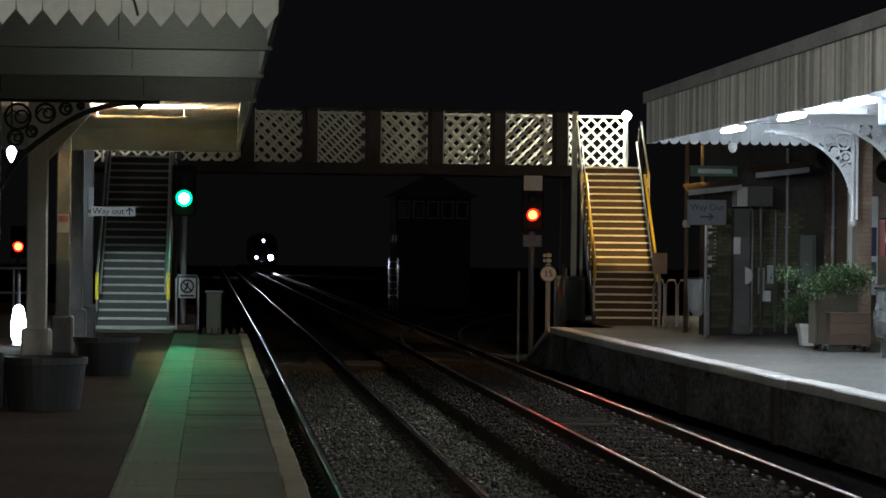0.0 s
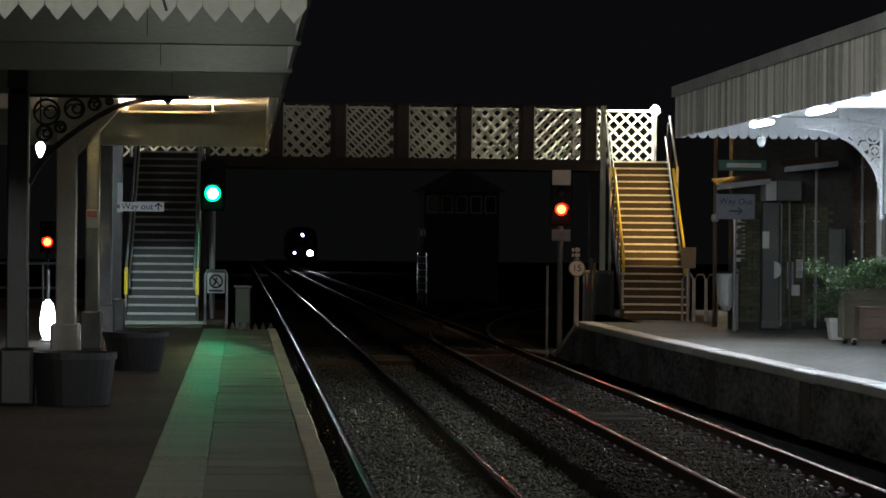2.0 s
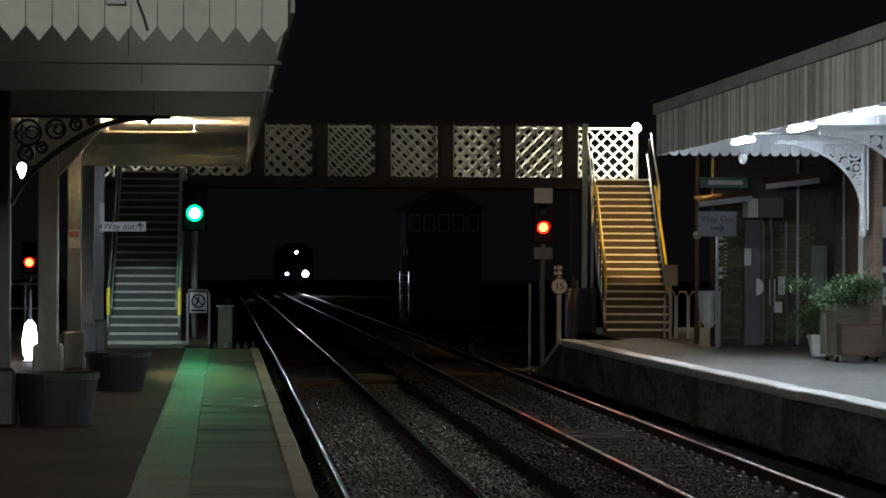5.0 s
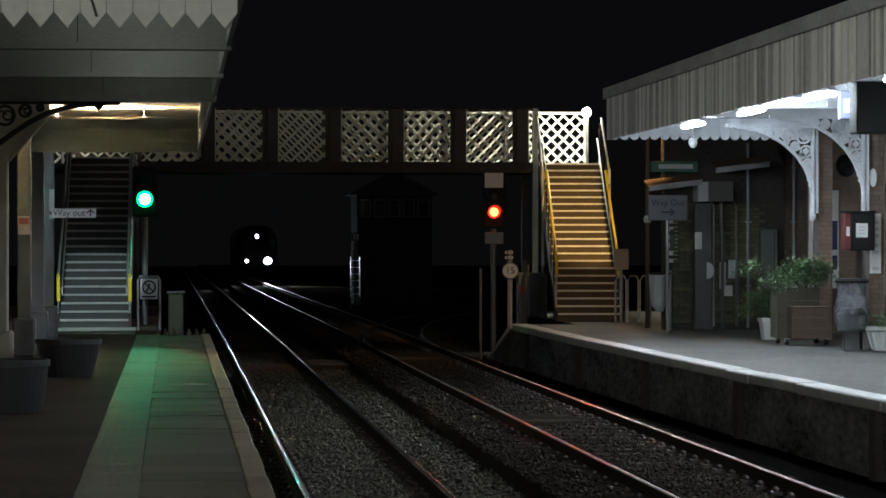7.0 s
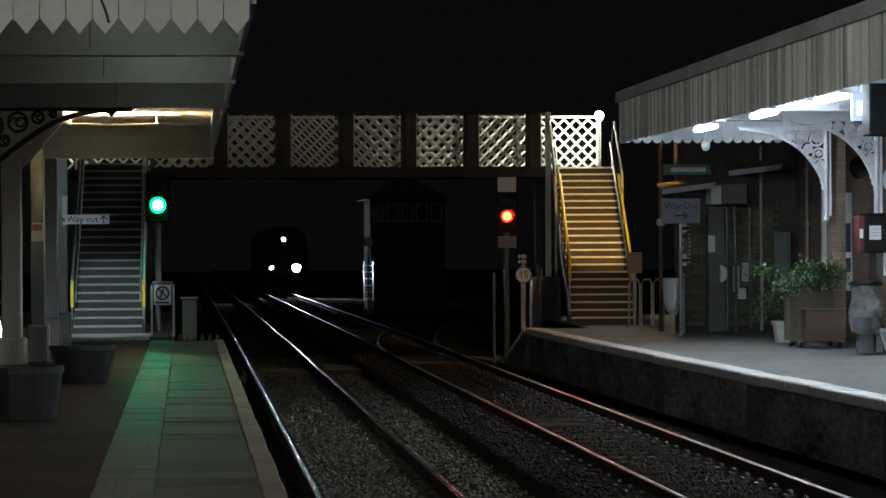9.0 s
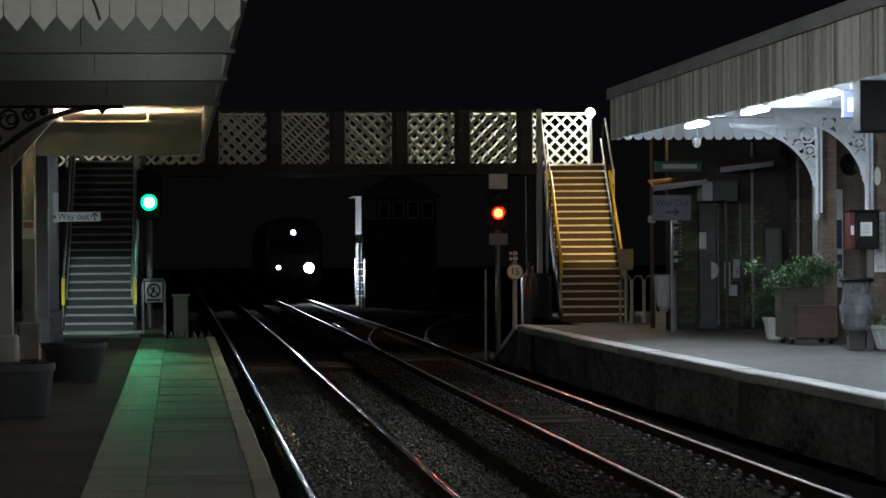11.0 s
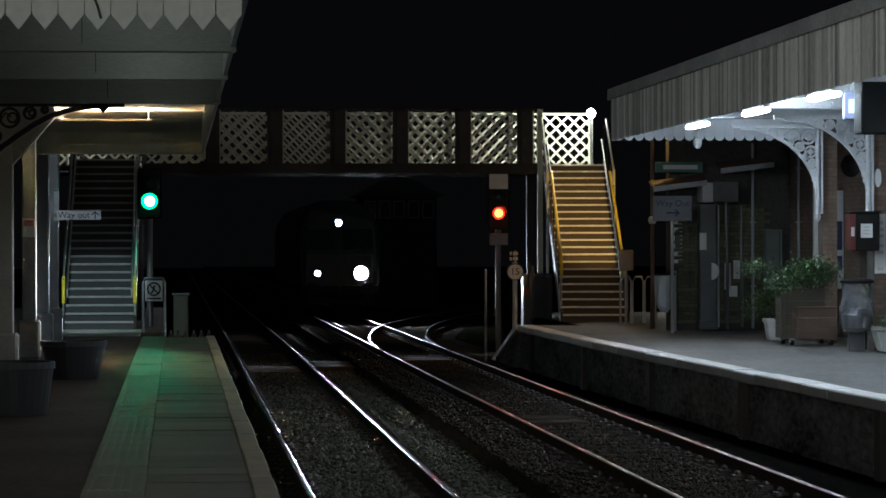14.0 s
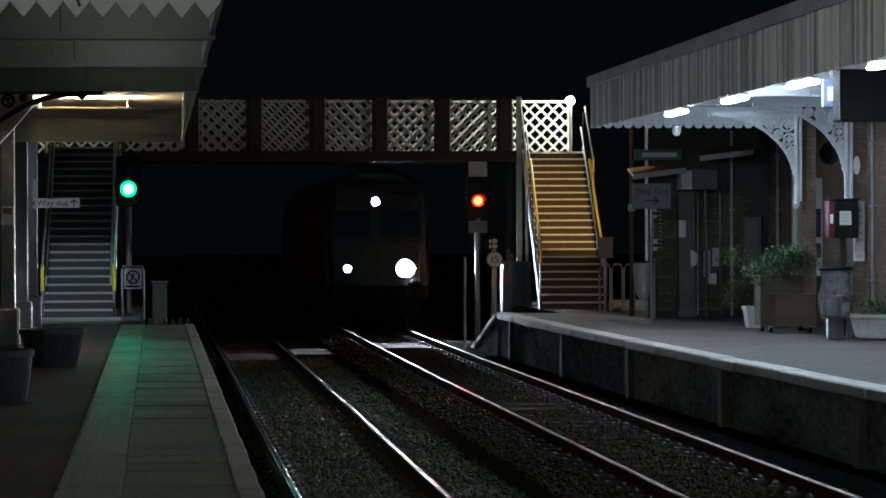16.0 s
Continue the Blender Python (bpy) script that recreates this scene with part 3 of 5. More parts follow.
def staircase(x, y, w, n, rise, going, rz, label, rails, tread_mat, riser_mat, nose_mat):
    """A straight stair that climbs along +y from its foot, with strings, nosings and handrails."""
    s = thing("staircase", label, "staircase", "stairs", x, y, 0, rz)
    me = Shape().box(-w / 2, w / 2, 0, going + 0.02, -0.04, 0).mesh("tread", tread_mat)
    ri = Shape().box(-w / 2, w / 2, 0.02, 0.045, -rise, -0.03).mesh("riser", riser_mat)
    no = Shape().box(-w / 2, w / 2, -0.02, 0.03, -0.036, 0.004, 0.004).mesh("nosing", nose_mat)
    for i in range(n):
        z = rise * (i + 1)
        piece("tread", me, s, 0, i * going, z)
        piece("riser", ri, s, 0, i * going, z)
        piece("nosing", no, s, 0, i * going, z + 0.001)
    L, H = n * going, n * rise
    for side in (-1, 1):
        x0 = side * (w / 2 + 0.03)
        part("string", Shape().prism_x([(-0.05, -0.0), (0.3, 0.0), (L + 0.1, H - 0.25), (L + 0.1, H + 0.12), (-0.05, 0.2)], x0 - 0.025, x0 + 0.025), POSTBROWN, s)
        k = H / L
        steel = STEEL
        at = lambda y, dz, dx: (x0 + side * dx, y, y * k + dz)
        if rails is YELLOW:
            # an upper rail that ends at a knuckle, and a brighter lower rail set inside it
            part("handrail", Shape().tube([at(L * 0.66, 0.72, 0.05), at(L * 0.66, 0.9, 0.05), at(L * 0.68, 0.97, 0.05), at(L + 0.1, 1.0, 0.05)], 0.024), LATTICE, s, "cream upper handrail")
            part("lower_handrail", Shape().tube([at(L * 0.1, 0.55, -0.04), at(L * 0.1, 0.82, -0.04), at(L * 0.13, 0.93, -0.04), at(L * 0.4, 0.94, -0.04), at(L * 0.66, 0.95, -0.04), at(L * 0.68, 0.88, -0.02), at(L * 0.68, 0.7, 0.02)], 0.03),
                 rails, s, "yellow lower handrail")
            part("inner_rail", Shape().tube([at(L * 0.12, 0.55, -0.06), at(L, 0.58, -0.06)], 0.016), LATTICE, s)
            part("newel", Shape().box(x0 + side * 0.05 - 0.03, x0 + side * 0.05 + 0.03, L * 0.66 - 0.03, L * 0.66 + 0.03, 0.0, L * 0.66 * k + 1.0, 0.008), LATTICE, s)
        else:
            part("handrail", Shape().tube([at(0.1, 0.5, 0), at(0.1, 0.85, 0), at(0.25, 0.9, 0), at(L * 0.62, 0.92, 0), at(L + 0.1, 1.0, 0)], 0.025), rails, s, "painted handrail")
            part("lower_handrail", Shape().tube([at(0.3, 0.46, -0.06), at(0.3, 0.6, -0.06), at(L * 0.6, 0.66, -0.06), at(L, 0.7, -0.06)], 0.02), rails, s)
            part("rail_end", Shape().tube([at(0.1, 0.45, 0), at(0.1, 0.87, 0), at(0.2, 0.9, 0)], 0.034), YELLOW, s, "yellow sleeve on the rail end")
        for j in range(8):
            yy = 0.1 + j * (L - 0.1) / 7
            part("baluster", Shape().tube([(x0, yy, yy * k), (x0, yy, 0.93 + yy * k)], 0.018, 6), POSTBROWN if j else steel, s)
    return s


staircase(8.63, 58.2, 1.32, 22, 0.1565, 0.285, -4.2, "timber-tread staircase with yellow handrails in orange light", YELLOW, STEP, RISER, NOSING)
# light from above is put into the greys: treads lighter, risers darker
staircase(-1.5, 54.4, 1.3, 22, 0.1565, 0.29, 0, "grey staircase with pale nosings and yellow-ended handrails", STEEL, surface("toplit_grey_tread", (0.16, 0.165, 0.16), 0.75, var=0.35, scale=4, fine=50), surface("shaded_grey_riser", (0.045, 0.047, 0.045), 0.75, var=0.35, scale=4, fine=50, per_object=0.3), surface("grey_nosing", (0.34, 0.35, 0.34), 0.7, var=0.3, scale=5, fine=40))
stair_land = thing("stair_landing", "dark landing between the stair and the footbridge", "landing", x=-1.55, y=62.9, z=ZD)
part("landing_deck", Shape().box(-0.75, 0.75, -2.1, 2.2, -0.12, 0), DECK, stair_land)
for sx in (-0.72, 0.72):
    for sy in (-1.9, 0.0, 1.9):
        part("landing_leg", Shape().box(sx - 0.05, sx + 0.05, sy - 0.05, sy + 0.05, -ZD, -0.12), POSTBROWN, stair_land)
    part("landing_rail", Shape().tube([(sx, -2.1, 1.0), (sx, 2.1, 1.0)], 0.025), STEEL, stair_land)


def bulkhead_lamp(x, y, z, mat, label, r=0.1):
    l = thing("bulkhead_lamp", label, "lamp", "footbridge lamps", x, y, z)
    part("globe", Shape().turned([(0.03, -r), (r * 0.8, -r * 0.6), (r, 0), (r * 0.8, r * 0.6), (0.03, r)], n=16), mat, l, "glowing globe")
    part("stem", Shape().tube([(0, 0, -r), (0, 0, ZD - z)], 0.03), STEEL, l)
    return l


bulkhead_lamp(9.58, 65.1, 4.66, G_WHITE, "bright white globe lamp at the head of the stairs")
bulkhead_lamp(-2.55, 66.2, 4.62, glow("far_lamp", (1.0, 0.95, 0.8), 80), "bright white globe lamp on the footbridge")


def column_lamp(x, y, strength):
    l = thing("column_lamp", "small white hooded lamp added unseen behind a column", "lamp", "column lamps", x, y, 2.55)
    part("box", Shape().box(-0.05, 0.05, -0.06, 0.0, -0.08, 0.1, 0.01), DARKIRON, l)
    part("diffuser", Shape().box(-0.05, 0.05, 0.0, 0.03, -0.07, 0.06, 0.01), glow("column_lamp_glow", (0.9, 0.97, 1.0), strength), l, "glowing diffuser")
    part("hood", Shape().box(-0.08, 0.08, 0.0, 0.12, 0.1, 0.115, 0.004), DARKIRON, l)


# unseen lamp added behind a column to brighten the way out sign
column_lamp(-2.1, 44.66, 130)
column_lamp(-2.1, 48.36, 10)
# spot added above the second lamp to light only the lower steps
foot_beam = bpy.data.lights.new("foot_beam", "SPOT")
foot_beam.energy, foot_beam.color, foot_beam.spot_size, foot_beam.spot_blend, foot_beam.shadow_soft_size = 380, (0.88, 1.0, 0.97), radians(31), 0.35, 0.04
new("foot_beam", foot_beam).matrix_basis = look((-2.1, 48.52, 3.2), (-1.6, 54.6, 0.2))


# ---- right platform ----
def right_platform():
    ys = [-8, 20, 25, 30, 35, 40, 44, 48, 52, 54, 56.3]
    s = Shape()
    s.loft([[(edge_r(y) + 0.3, y, -0.02), (16, y, -0.02), (16, y, -1.3), (edge_r(y) + 0.3, y, -1.3)] for y in ys])
    s.box(8.1, 16, 56.3, 67.2, -1.3, -0.02)
    p = setting("pavement_right", s, TARMAC_R, "pale worn asphalt platform surface")
    # return wall: its darkness under the headlight is put into the colour
    part("return_wall", Shape().box(7.75, 8.1, 56.3, 67.2, -1.3, -0.025), NEAR_BLACK, p, "return wall coloured black to stay dark in the headlight")
    # face wall of sooty brick, set back under the oversailing edge
    wall = Shape()
    wall.loft([[(edge_r(y) + 0.08, y, -0.13), (edge_r(y) + 0.32, y, -0.13), (edge_r(y) + 0.32, y, -1.2), (edge_r(y) + 0.08, y, -1.2)] for y in ys])
    part("platform_wall", wall, BRICK_P, p)
    # near-black strip between the rail and the platform wall
    part("cess", Shape().loft([[(6.5, y, Z_RIGHT - 0.18), (edge_r(y) + 0.1, y, Z_RIGHT - 0.16), (edge_r(y) + 0.1, y, Z_RIGHT - 0.4), (6.5, y, Z_RIGHT - 0.4)] for y in ys]), NEAR_BLACK, p, "near-black cess strip")
    for y in (28.8, 35.2, 41.5, 47.7, 54.2):
        part("pier", Shape().box(edge_r(y) - 0.0, edge_r(y) + 0.3, y - 0.13, y + 0.13, -1.2, -0.13), BRICK_D, p, "sooty brick pier")
    em = Shape().box(-0.02, 0.3, -0.595, 0.595, -0.13, 0.0, 0.018).mesh("edge_stone", EDGE_W)
    y = 20.6
    while y < 56:
        dx = edge_r(y + 0.6) - edge_r(y - 0.6)
        piece("edge_stone", em, p, edge_r(y) + random.uniform(-0.01, 0.01), y, random.uniform(-0.006, 0.006), -math.degrees(math.atan2(dx, 1.2)))
        y += 1.2
    # end ramp
    ramp = Shape().loft([[(6.8, 56.3, -0.01), (7.75, 56.3, -0.01), (7.75, 56.3, -1.2), (6.8, 56.3, -1.2)],
                         [(6.85, 61.4, -0.95), (7.75, 61.4, -0.95), (7.75, 61.4, -1.2), (6.85, 61.4, -1.2)]])
    part("end_ramp", ramp, BRICK_P, p)
    part("ramp_edge", Shape().loft([[(6.74, 56.3, 0.0), (7.0, 56.3, 0.0), (7.0, 56.3, -0.1), (6.74, 56.3, -0.1)],
                                    [(6.8, 61.4, -0.93), (7.06, 61.4, -0.93), (7.06, 61.4, -1.03), (6.8, 61.4, -1.03)]]), EDGE_W, p)
    return p


right_platform()

# ---- right canopy ----
FX, FZ0, FZ1, FY = 7.2, 3.33, 4.1, 46.6


def right_canopy():
    c = thing("canopy_right", "weathered board canopy with a white scalloped end valance", "canopy")
    c["kind"] = "structure"
    m1 = Shape().box(-0.014, 0.014, -0.052, 0.052, FZ0, FZ1 - 0.02, 0.006).mesh("fascia_board", WEATHERED)
    y = 26.5
    while y < FY:
        piece("fascia_board", m1, c, FX + random.uniform(-0.008, 0.008), y, random.uniform(-0.012, 0.008))
        y += 0.112
    part("fascia_backing", Shape().box(FX + 0.02, FX + 0.05, 4, FY, FZ0 + 0.04, FZ1), WEATHERED, c)
    part("roof_trim", Shape().box(FX - 0.06, FX - 0.02, 4, FY + 0.06, FZ1 - 0.09, FZ1 + 0.09, 0.008), surface("grey_trim_board", (0.3, 0.3, 0.28), 0.85, var=0.4, scale=1.5, fine=14), c, "grey roof-edge board")
    part("roof", Shape().prism_y([(FX - 0.02, FZ1 + 0.07), (11.6, FZ1 + 0.5), (11.6, FZ1 + 0.4), (FX - 0.015, FZ1)], 4, FY + 0.08), LEAD, c)
    part("ceiling_boards", Shape().box(FX + 0.05, 11.5, 4, FY, 3.72, 3.78), WHITEBOARD, c)
    sc = [(-0.083, 3.7), (-0.083, 3.42)] + [(-0.083 * math.cos(a), 3.42 - 0.085 * math.sin(a)) for a in [math.pi * i / 10 for i in range(1, 10)]] + [(0.083, 3.42), (0.083, 3.7)]
    me = Shape().prism_y(sc, -0.012, 0.012).mesh("scalloped_board", WHITEBOARD)
    x = FX + 0.12
    while x < 11.4:
        piece("scalloped_board", me, c, x, FY - 0.02, 0.0)
        x += 0.17
    for y in (30.0, 33.4, 36.8, 40.2, 43.3):
        part("cross_beam", Shape().box(FX + 0.05, 11.5, y - 0.05, y + 0.05, 3.56, 3.72, 0.01), WHITEIRON, c)
    return c


right_canopy()


PIER_BRICK = Shape().box(-0.078, 0.078, -0.05, 0.0, 0.0, 0.065).mesh("brick", BRICK)
PIER_HALF = Shape().box(-0.035, 0.035, -0.05, 0.0, 0.0, 0.065).mesh("brick", BRICK)


def brick_pier(x, y):
    """A brick pier that carries a canopy bracket, laid in single courses."""
    p = setting("brick_pier", Shape().box(x - 0.12, x + 0.12, y + 0.012, y + 0.36, -0.02, 3.72), MORTAR, "brown brick pier under the canopy")
    for k in range(46):
        z = 0.02 + 0.075 * k
        dx = 0.04 if k % 2 else -0.04
        piece("brick", PIER_BRICK, p, x + dx, y + 0.04 + random.uniform(-0.003, 0.003), z)
        piece("brick", PIER_HALF, p, x - 2.05 * dx, y + 0.04 + random.uniform(-0.003, 0.003), z)
    return p


def white_bracket(y):
    """A white iron wall bar with a pierced spandrel under the canopy."""
    b = thing("canopy_bracket", "white iron wall bracket with a pierced spandrel", "bracket", "white brackets", 10.46, y)
    part("post", Shape().tube([(0, 0, 2.06), (0, 0, 3.56)], 0.04, 12), WHITEIRON, b)
    part("foot_boss", Shape().turned([(0.02, 1.98), (0.05, 2.02), (0.055, 2.07), (0.04, 2.1)], n=12), WHITEIRON, b)
    part("flat_bar", Shape().box(0.05, 0.085, -0.03, 0.03, 2.1, 3.56), WHITEIRON, b)
    arc = [(-1.3 * (1 - math.cos(a)), 2.3 + 1.2 * math.sin(a)) for a in [i * math.pi / 2 / 16 for i in range(17)]]
    part("arch", Shape().bar_y(arc, 0.05, -0.035, 0.035), WHITEIRON, b)
    part("top_bar", Shape().box(-1.45, 0, -0.04, 0.04, 3.5, 3.56), WHITEIRON, b)
    for x, z, r in ((-0.16, 3.36, 0.11), (-0.4, 3.39, 0.085), (-0.59, 3.42, 0.06), (-0.74, 3.445, 0.045), (-0.86, 3.46, 0.03), (-0.12, 3.12, 0.09), (-0.3, 3.2, 0.065),
                    (-0.44, 3.27, 0.035), (-0.09, 2.93, 0.065), (-0.21, 3.03, 0.04), (-0.07, 2.78, 0.05), (-0.05, 2.66, 0.035), (-0.04, 2.57, 0.025)):
        part("ring", Shape().ring_y(x, z, r, 0.018, -0.025, 0.025, 14), WHITEIRON, b)
        part("boss", Shape().ring_y(x, z, r * 0.42, 0.012, -0.025, 0.025, 10), WHITEIRON, b)
        part("web", Shape().bar_y([(x - r, z), (x + r, z)], 0.016, -0.02, 0.02).bar_y([(x, z - r), (x, z + r)], 0.016, -0.02, 0.02), WHITEIRON, b)
    return b


for y in (45.6, 42.2, 38.4):
    white_bracket(y)
    brick_pier(10.68, y + 0.06)


def strip_light(x, y):
    l = thing("fluorescent_light", "white fluorescent strip fitting glowing under the canopy", "strip light", "strip lights", x, y, 3.5)
    part("spine", Shape().box(-0.05, 0.05, -0.72, 0.72, 0.0, 0.06, 0.01), WHITEIRON, l)
    part("diffuser", Shape().box(-0.065, 0.065, -0.7, 0.7, -0.055, 0.0, 0.02), G_TUBE, l, "glowing diffuser")
    for yy in (-0.5, 0.5):
        part("hanger", Shape().tube([(0, yy, 0.05), (0, yy, 0.23)], 0.01, 6), STEEL, l)


for y in (43.9, 39.4, 35.2, 31.0, 26.8, 22.5):
    strip_light(8.15, y)


def end_lamp():
    l = thing("pendant_lamp", "small white pendant under the end valance", "lamp", x=8.52, y=45.9, z=3.2)
    part("shade", Shape().turned([(0.05, 0.14), (0.07, 0.12), (0.075, 0.06), (0.05, 0.0), (0.02, -0.02)], n=16), WHITE, l)
    part("stem", Shape().tube([(0, 0, 0.1), (0, 0, 0.5)], 0.015), WHITEIRON, l)


end_lamp()


# ---- station building on the right ----
def brick_wall_x(name, x, y0, y1, z1, label):
    """A wall that faces -x, of real courses in the stretch that shows."""
    w = setting(name, Shape().box(x + 0.012, x + 0.35, y0, y1, -0.02, z1), MORTAR, label)
    me = Shape().box(0, 0.05, -0.105, 0.105, 0.0, 0.065).mesh("brick", BRICK)
    rest = Shape()
    n = 0
    k = 0
    z = 0.03
    while z < 3.4:
        y = 43.0 + (0.11 if k % 2 else 0)
        while y < y1 - 0.1:
            if 44.6 < y < 48.5 and 2.0 < z < 3.0 and n < 290:
                piece("brick", me, w, x + random.uniform(-0.003, 0.003), y, z)
                n += 1
            else:
                rest.box(x, x + 0.05, y - 0.105, y + 0.105, z, z + 0.065)
            y += 0.22
        z += 0.075
        k += 1
    tagged(part("brickwork", rest, surface("brickwork", (0.18, 0.125, 0.095), 0.88, var=0.4, scale=1.5, fine=18, bump=0.6, per_island=0.6), w), kind="stuff")
    return w


wall = brick_wall_x("wall_east", 11.5, 2, 52.5, 4.6, "brown brick station wall in dim light")
# the end wall's shade is put into its darker brick colour
tagged(part("wall_north", Shape().box(9.2, 16, 52.5, 52.85, -0.02, 4.2), surface("shadowed_old_brick", (0.05, 0.045, 0.042), 0.9, var=0.5, scale=1.2, fine=14, bump=0.6), None, "brick end wall of the station building, darkened for its shade"), kind="structure")


for x, y in ((10.78, 52.42), (11.43, 51.4), (11.43, 44.4)):
    t = thing("downpipe", "grey-white drainpipe on the brick wall", "pipe", "drainpipes", x, y)
    part("pipe", Shape().tube([(0, 0, 0.02), (0, 0, 3.5)], 0.028, 10), PIPE, t)
    for z in (0.8, 2.0, 3.0):
        part("clip", Shape().box(-0.045, 0.06, -0.04, 0.06, z, z + 0.03), PIPE, t)


def facing_panel(name, label, category, x, y, z0, z1, w, mat, bars=(), ink=BLACK, group="", parts=()):
    """A board that faces the length of the platform, with its printed bars."""
    t = thing(name, label, category, group, x, y, 0)
    part("board", Shape().box(-w / 2, w / 2, -0.015, 0.015, z0, z1, 0.005), mat, t)
    for bx0, bx1, bz0, bz1 in bars:
        part("print_bar", Shape().box(bx0, bx1, -0.018, -0.014, bz0, bz1), ink, t)
    return t


# ---- things on the right platform ----
def leaves(n, rx, ry, rz, size, seed, mat):
    """Small folded leaves gathered in clumps over a low mound."""
    rng = np.random.default_rng(seed)
    s = Shape()
    cl = [(rng.normal(0, 0.45), rng.normal(0, 0.45), rng.random()) for _ in range(14)]
    for i in range(n):
        c = cl[i % 14]
        p = Vector(((c[0] + rng.normal(0, 0.2)) * rx, (c[1] + rng.normal(0, 0.2)) * ry, (0.15 + 0.7 * c[2] + rng.normal(0, 0.15)) * rz))
        a, b, k = rng.random() * 6.28, rng.normal(0.3, 0.5), size * (0.6 + 0.8 * rng.random())
        d = Vector((math.cos(a) * math.cos(b), math.sin(a) * math.cos(b), math.sin(b)))
        q = d.cross(Vector((0, 0, 1))).normalized()
        u = q.cross(d)
        s.add([p, p + d * k * 0.5 + q * k * 0.28 + u * k * 0.08, p + d * k, p + d * k * 0.5 - q * k * 0.28 + u * k * 0.08], [(0, 1, 2), (0, 2, 3)])
    return s


def add_plant(t, z, n, rx, ry, rz, size, seed, mat):
    s = leaves(n, rx, ry, rz, size, seed, mat)
    me = bpy.data.meshes.new("foliage")
    me.from_pydata(s.v, [], s.f)
    me.materials.append(mat)
    ob = new("foliage", me)
    ob.parent = t
    ob.matrix_basis = pose(0, 0, z)
    st = Shape()
    for i in range(9):
        a = i * 2.4
        st.tube([(0, 0, z - 0.05), (0.25 * rx * math.cos(a), 0.25 * ry * math.sin(a), z + 0.3 * rz), (0.5 * rx * math.cos(a), 0.5 * ry * math.sin(a), z + 0.7 * rz)], 0.008, 5)
    part("stems", st, STEM, t)


def box_planter():
    t = thing("box_planter", "worn olive-brown timber box planter on castors with leafy plants", "planter", x=10.05, y=44.4)
    for z in (0.1, 0.3, 0.5, 0.7):
        part("back_board", Shape().box(-0.46, 0.24, -0.05, 0.45, z, z + 0.198, 0.004), OLIVE_P, t)
    part("corner_post", Shape().box(-0.475, -0.42, -0.065, 0.0, 0.08, 0.9, 0.006), OLIVE_P, t)
    for z in (0.1, 0.27, 0.44):
        part("front_board", Shape().box(-0.3, 0.34, -0.42, -0.065, z, z + 0.168, 0.004), TIMBER_P, t)
    part("front_rim", Shape().box(-0.32, 0.36, -0.44, -0.4, 0.585, 0.615, 0.006), TIMBER_P, t)
    part("soil", Shape().box(-0.4, 0.2, 0.0, 0.4, 0.8, 0.87), SOIL, t)
    for x in (-0.36, 0.27):
        for y in (-0.33, 0.35):
            part("castor", Shape().tube([(x - 0.03, y, 0.05), (x + 0.03, y, 0.05)], 0.05, 12), BLACK, t)
            part("castor_fork", Shape().box(x - 0.035, x + 0.035, y - 0.03, y + 0.03, 0.05, 0.1), STEEL, t)
    add_plant(t, 0.86, 4600, 0.72, 0.5, 0.5, 0.055, 2, LEAF)


box_planter()


def pot_plant():
    t = thing("plant_pot", "off-white square pot with a bushy shrub", "plant pot", x=9.95, y=46.5)
    rings = [[(-w, -w, z), (w, -w, z), (w, w, z), (-w, w, z)] for w, z in ((0.13, 0), (0.17, 0.3), (0.19, 0.3), (0.19, 0.36), (0.15, 0.36), (0.14, 0.32))]
    part("pot", Shape().loft(rings), POT_W, t)
    add_plant(t, 0.34, 2400, 0.33, 0.34, 0.5, 0.055, 3, LEAF)


pot_plant()


def sack_bin():
    t = thing("sack_bin", "hooped litter bin with a clear plastic sack", "litter bin", x=10.09, y=41.4)
    rng = np.random.default_rng(4)
    rings = []
    for k in range(9):
        z = 0.3 + 0.72 * k / 8
        r0 = 0.2 + 0.05 * math.sin(math.pi * min(1, k / 6)) + 0.02 * (k / 8)
        rings.append([((r0 + rng.normal(0, 0.012)) * math.cos(2 * math.pi * i / 22), (r0 + rng.normal(0, 0.012)) * math.sin(2 * math.pi * i / 22), z + rng.normal(0, 0.008)) for i in range(22)])
    part("sack", Shape().loft(rings, cap=False), BAG, t, "creased clear refuse sack")
    part("litter", Shape().turned([(0.05, 0.32), (0.17, 0.36), (0.18, 0.55), (0.1, 0.63)], n=10), DARKCOL, t)
    part("lid", Shape().turned([(0.25, 1.02), (0.26, 1.05), (0.22, 1.08), (0.05, 1.09)], n=22), BLACK, t)
    part("post", Shape().box(-0.12, 0.12, 0.0, 0.12, 0, 0.32, 0.01), DARKCOL, t)


sack_bin()


def trough():
    t = thing("trough_planter", "white oval trough planted with low flowers", "planter", x=10.85, y=41.3)
    rings = []
    for k, z in ((0.42, 0.0), (0.47, 0.02), (0.55, 0.3), (0.58, 0.32), (0.58, 0.37), (0.53, 0.37), (0.5, 0.3)):
        rings.append([(k * math.cos(a), 0.75 * k * math.sin(a), z) for a in [2 * math.pi * i / 26 for i in range(26)]])
    part("trough", Shape().loft(rings), POT_W, t)
    for i in range(16):
        a = 2 * math.pi * i / 16
        part("rib", Shape().tube([(0.48 * math.cos(a), 0.36 * math.sin(a), 0.05), (0.555 * math.cos(a), 0.416 * math.sin(a), 0.29)], 0.012, 5), POT_W, t)
    add_plant(t, 0.33, 1500, 0.55, 0.42, 0.32, 0.055, 6, LEAF)


trough()


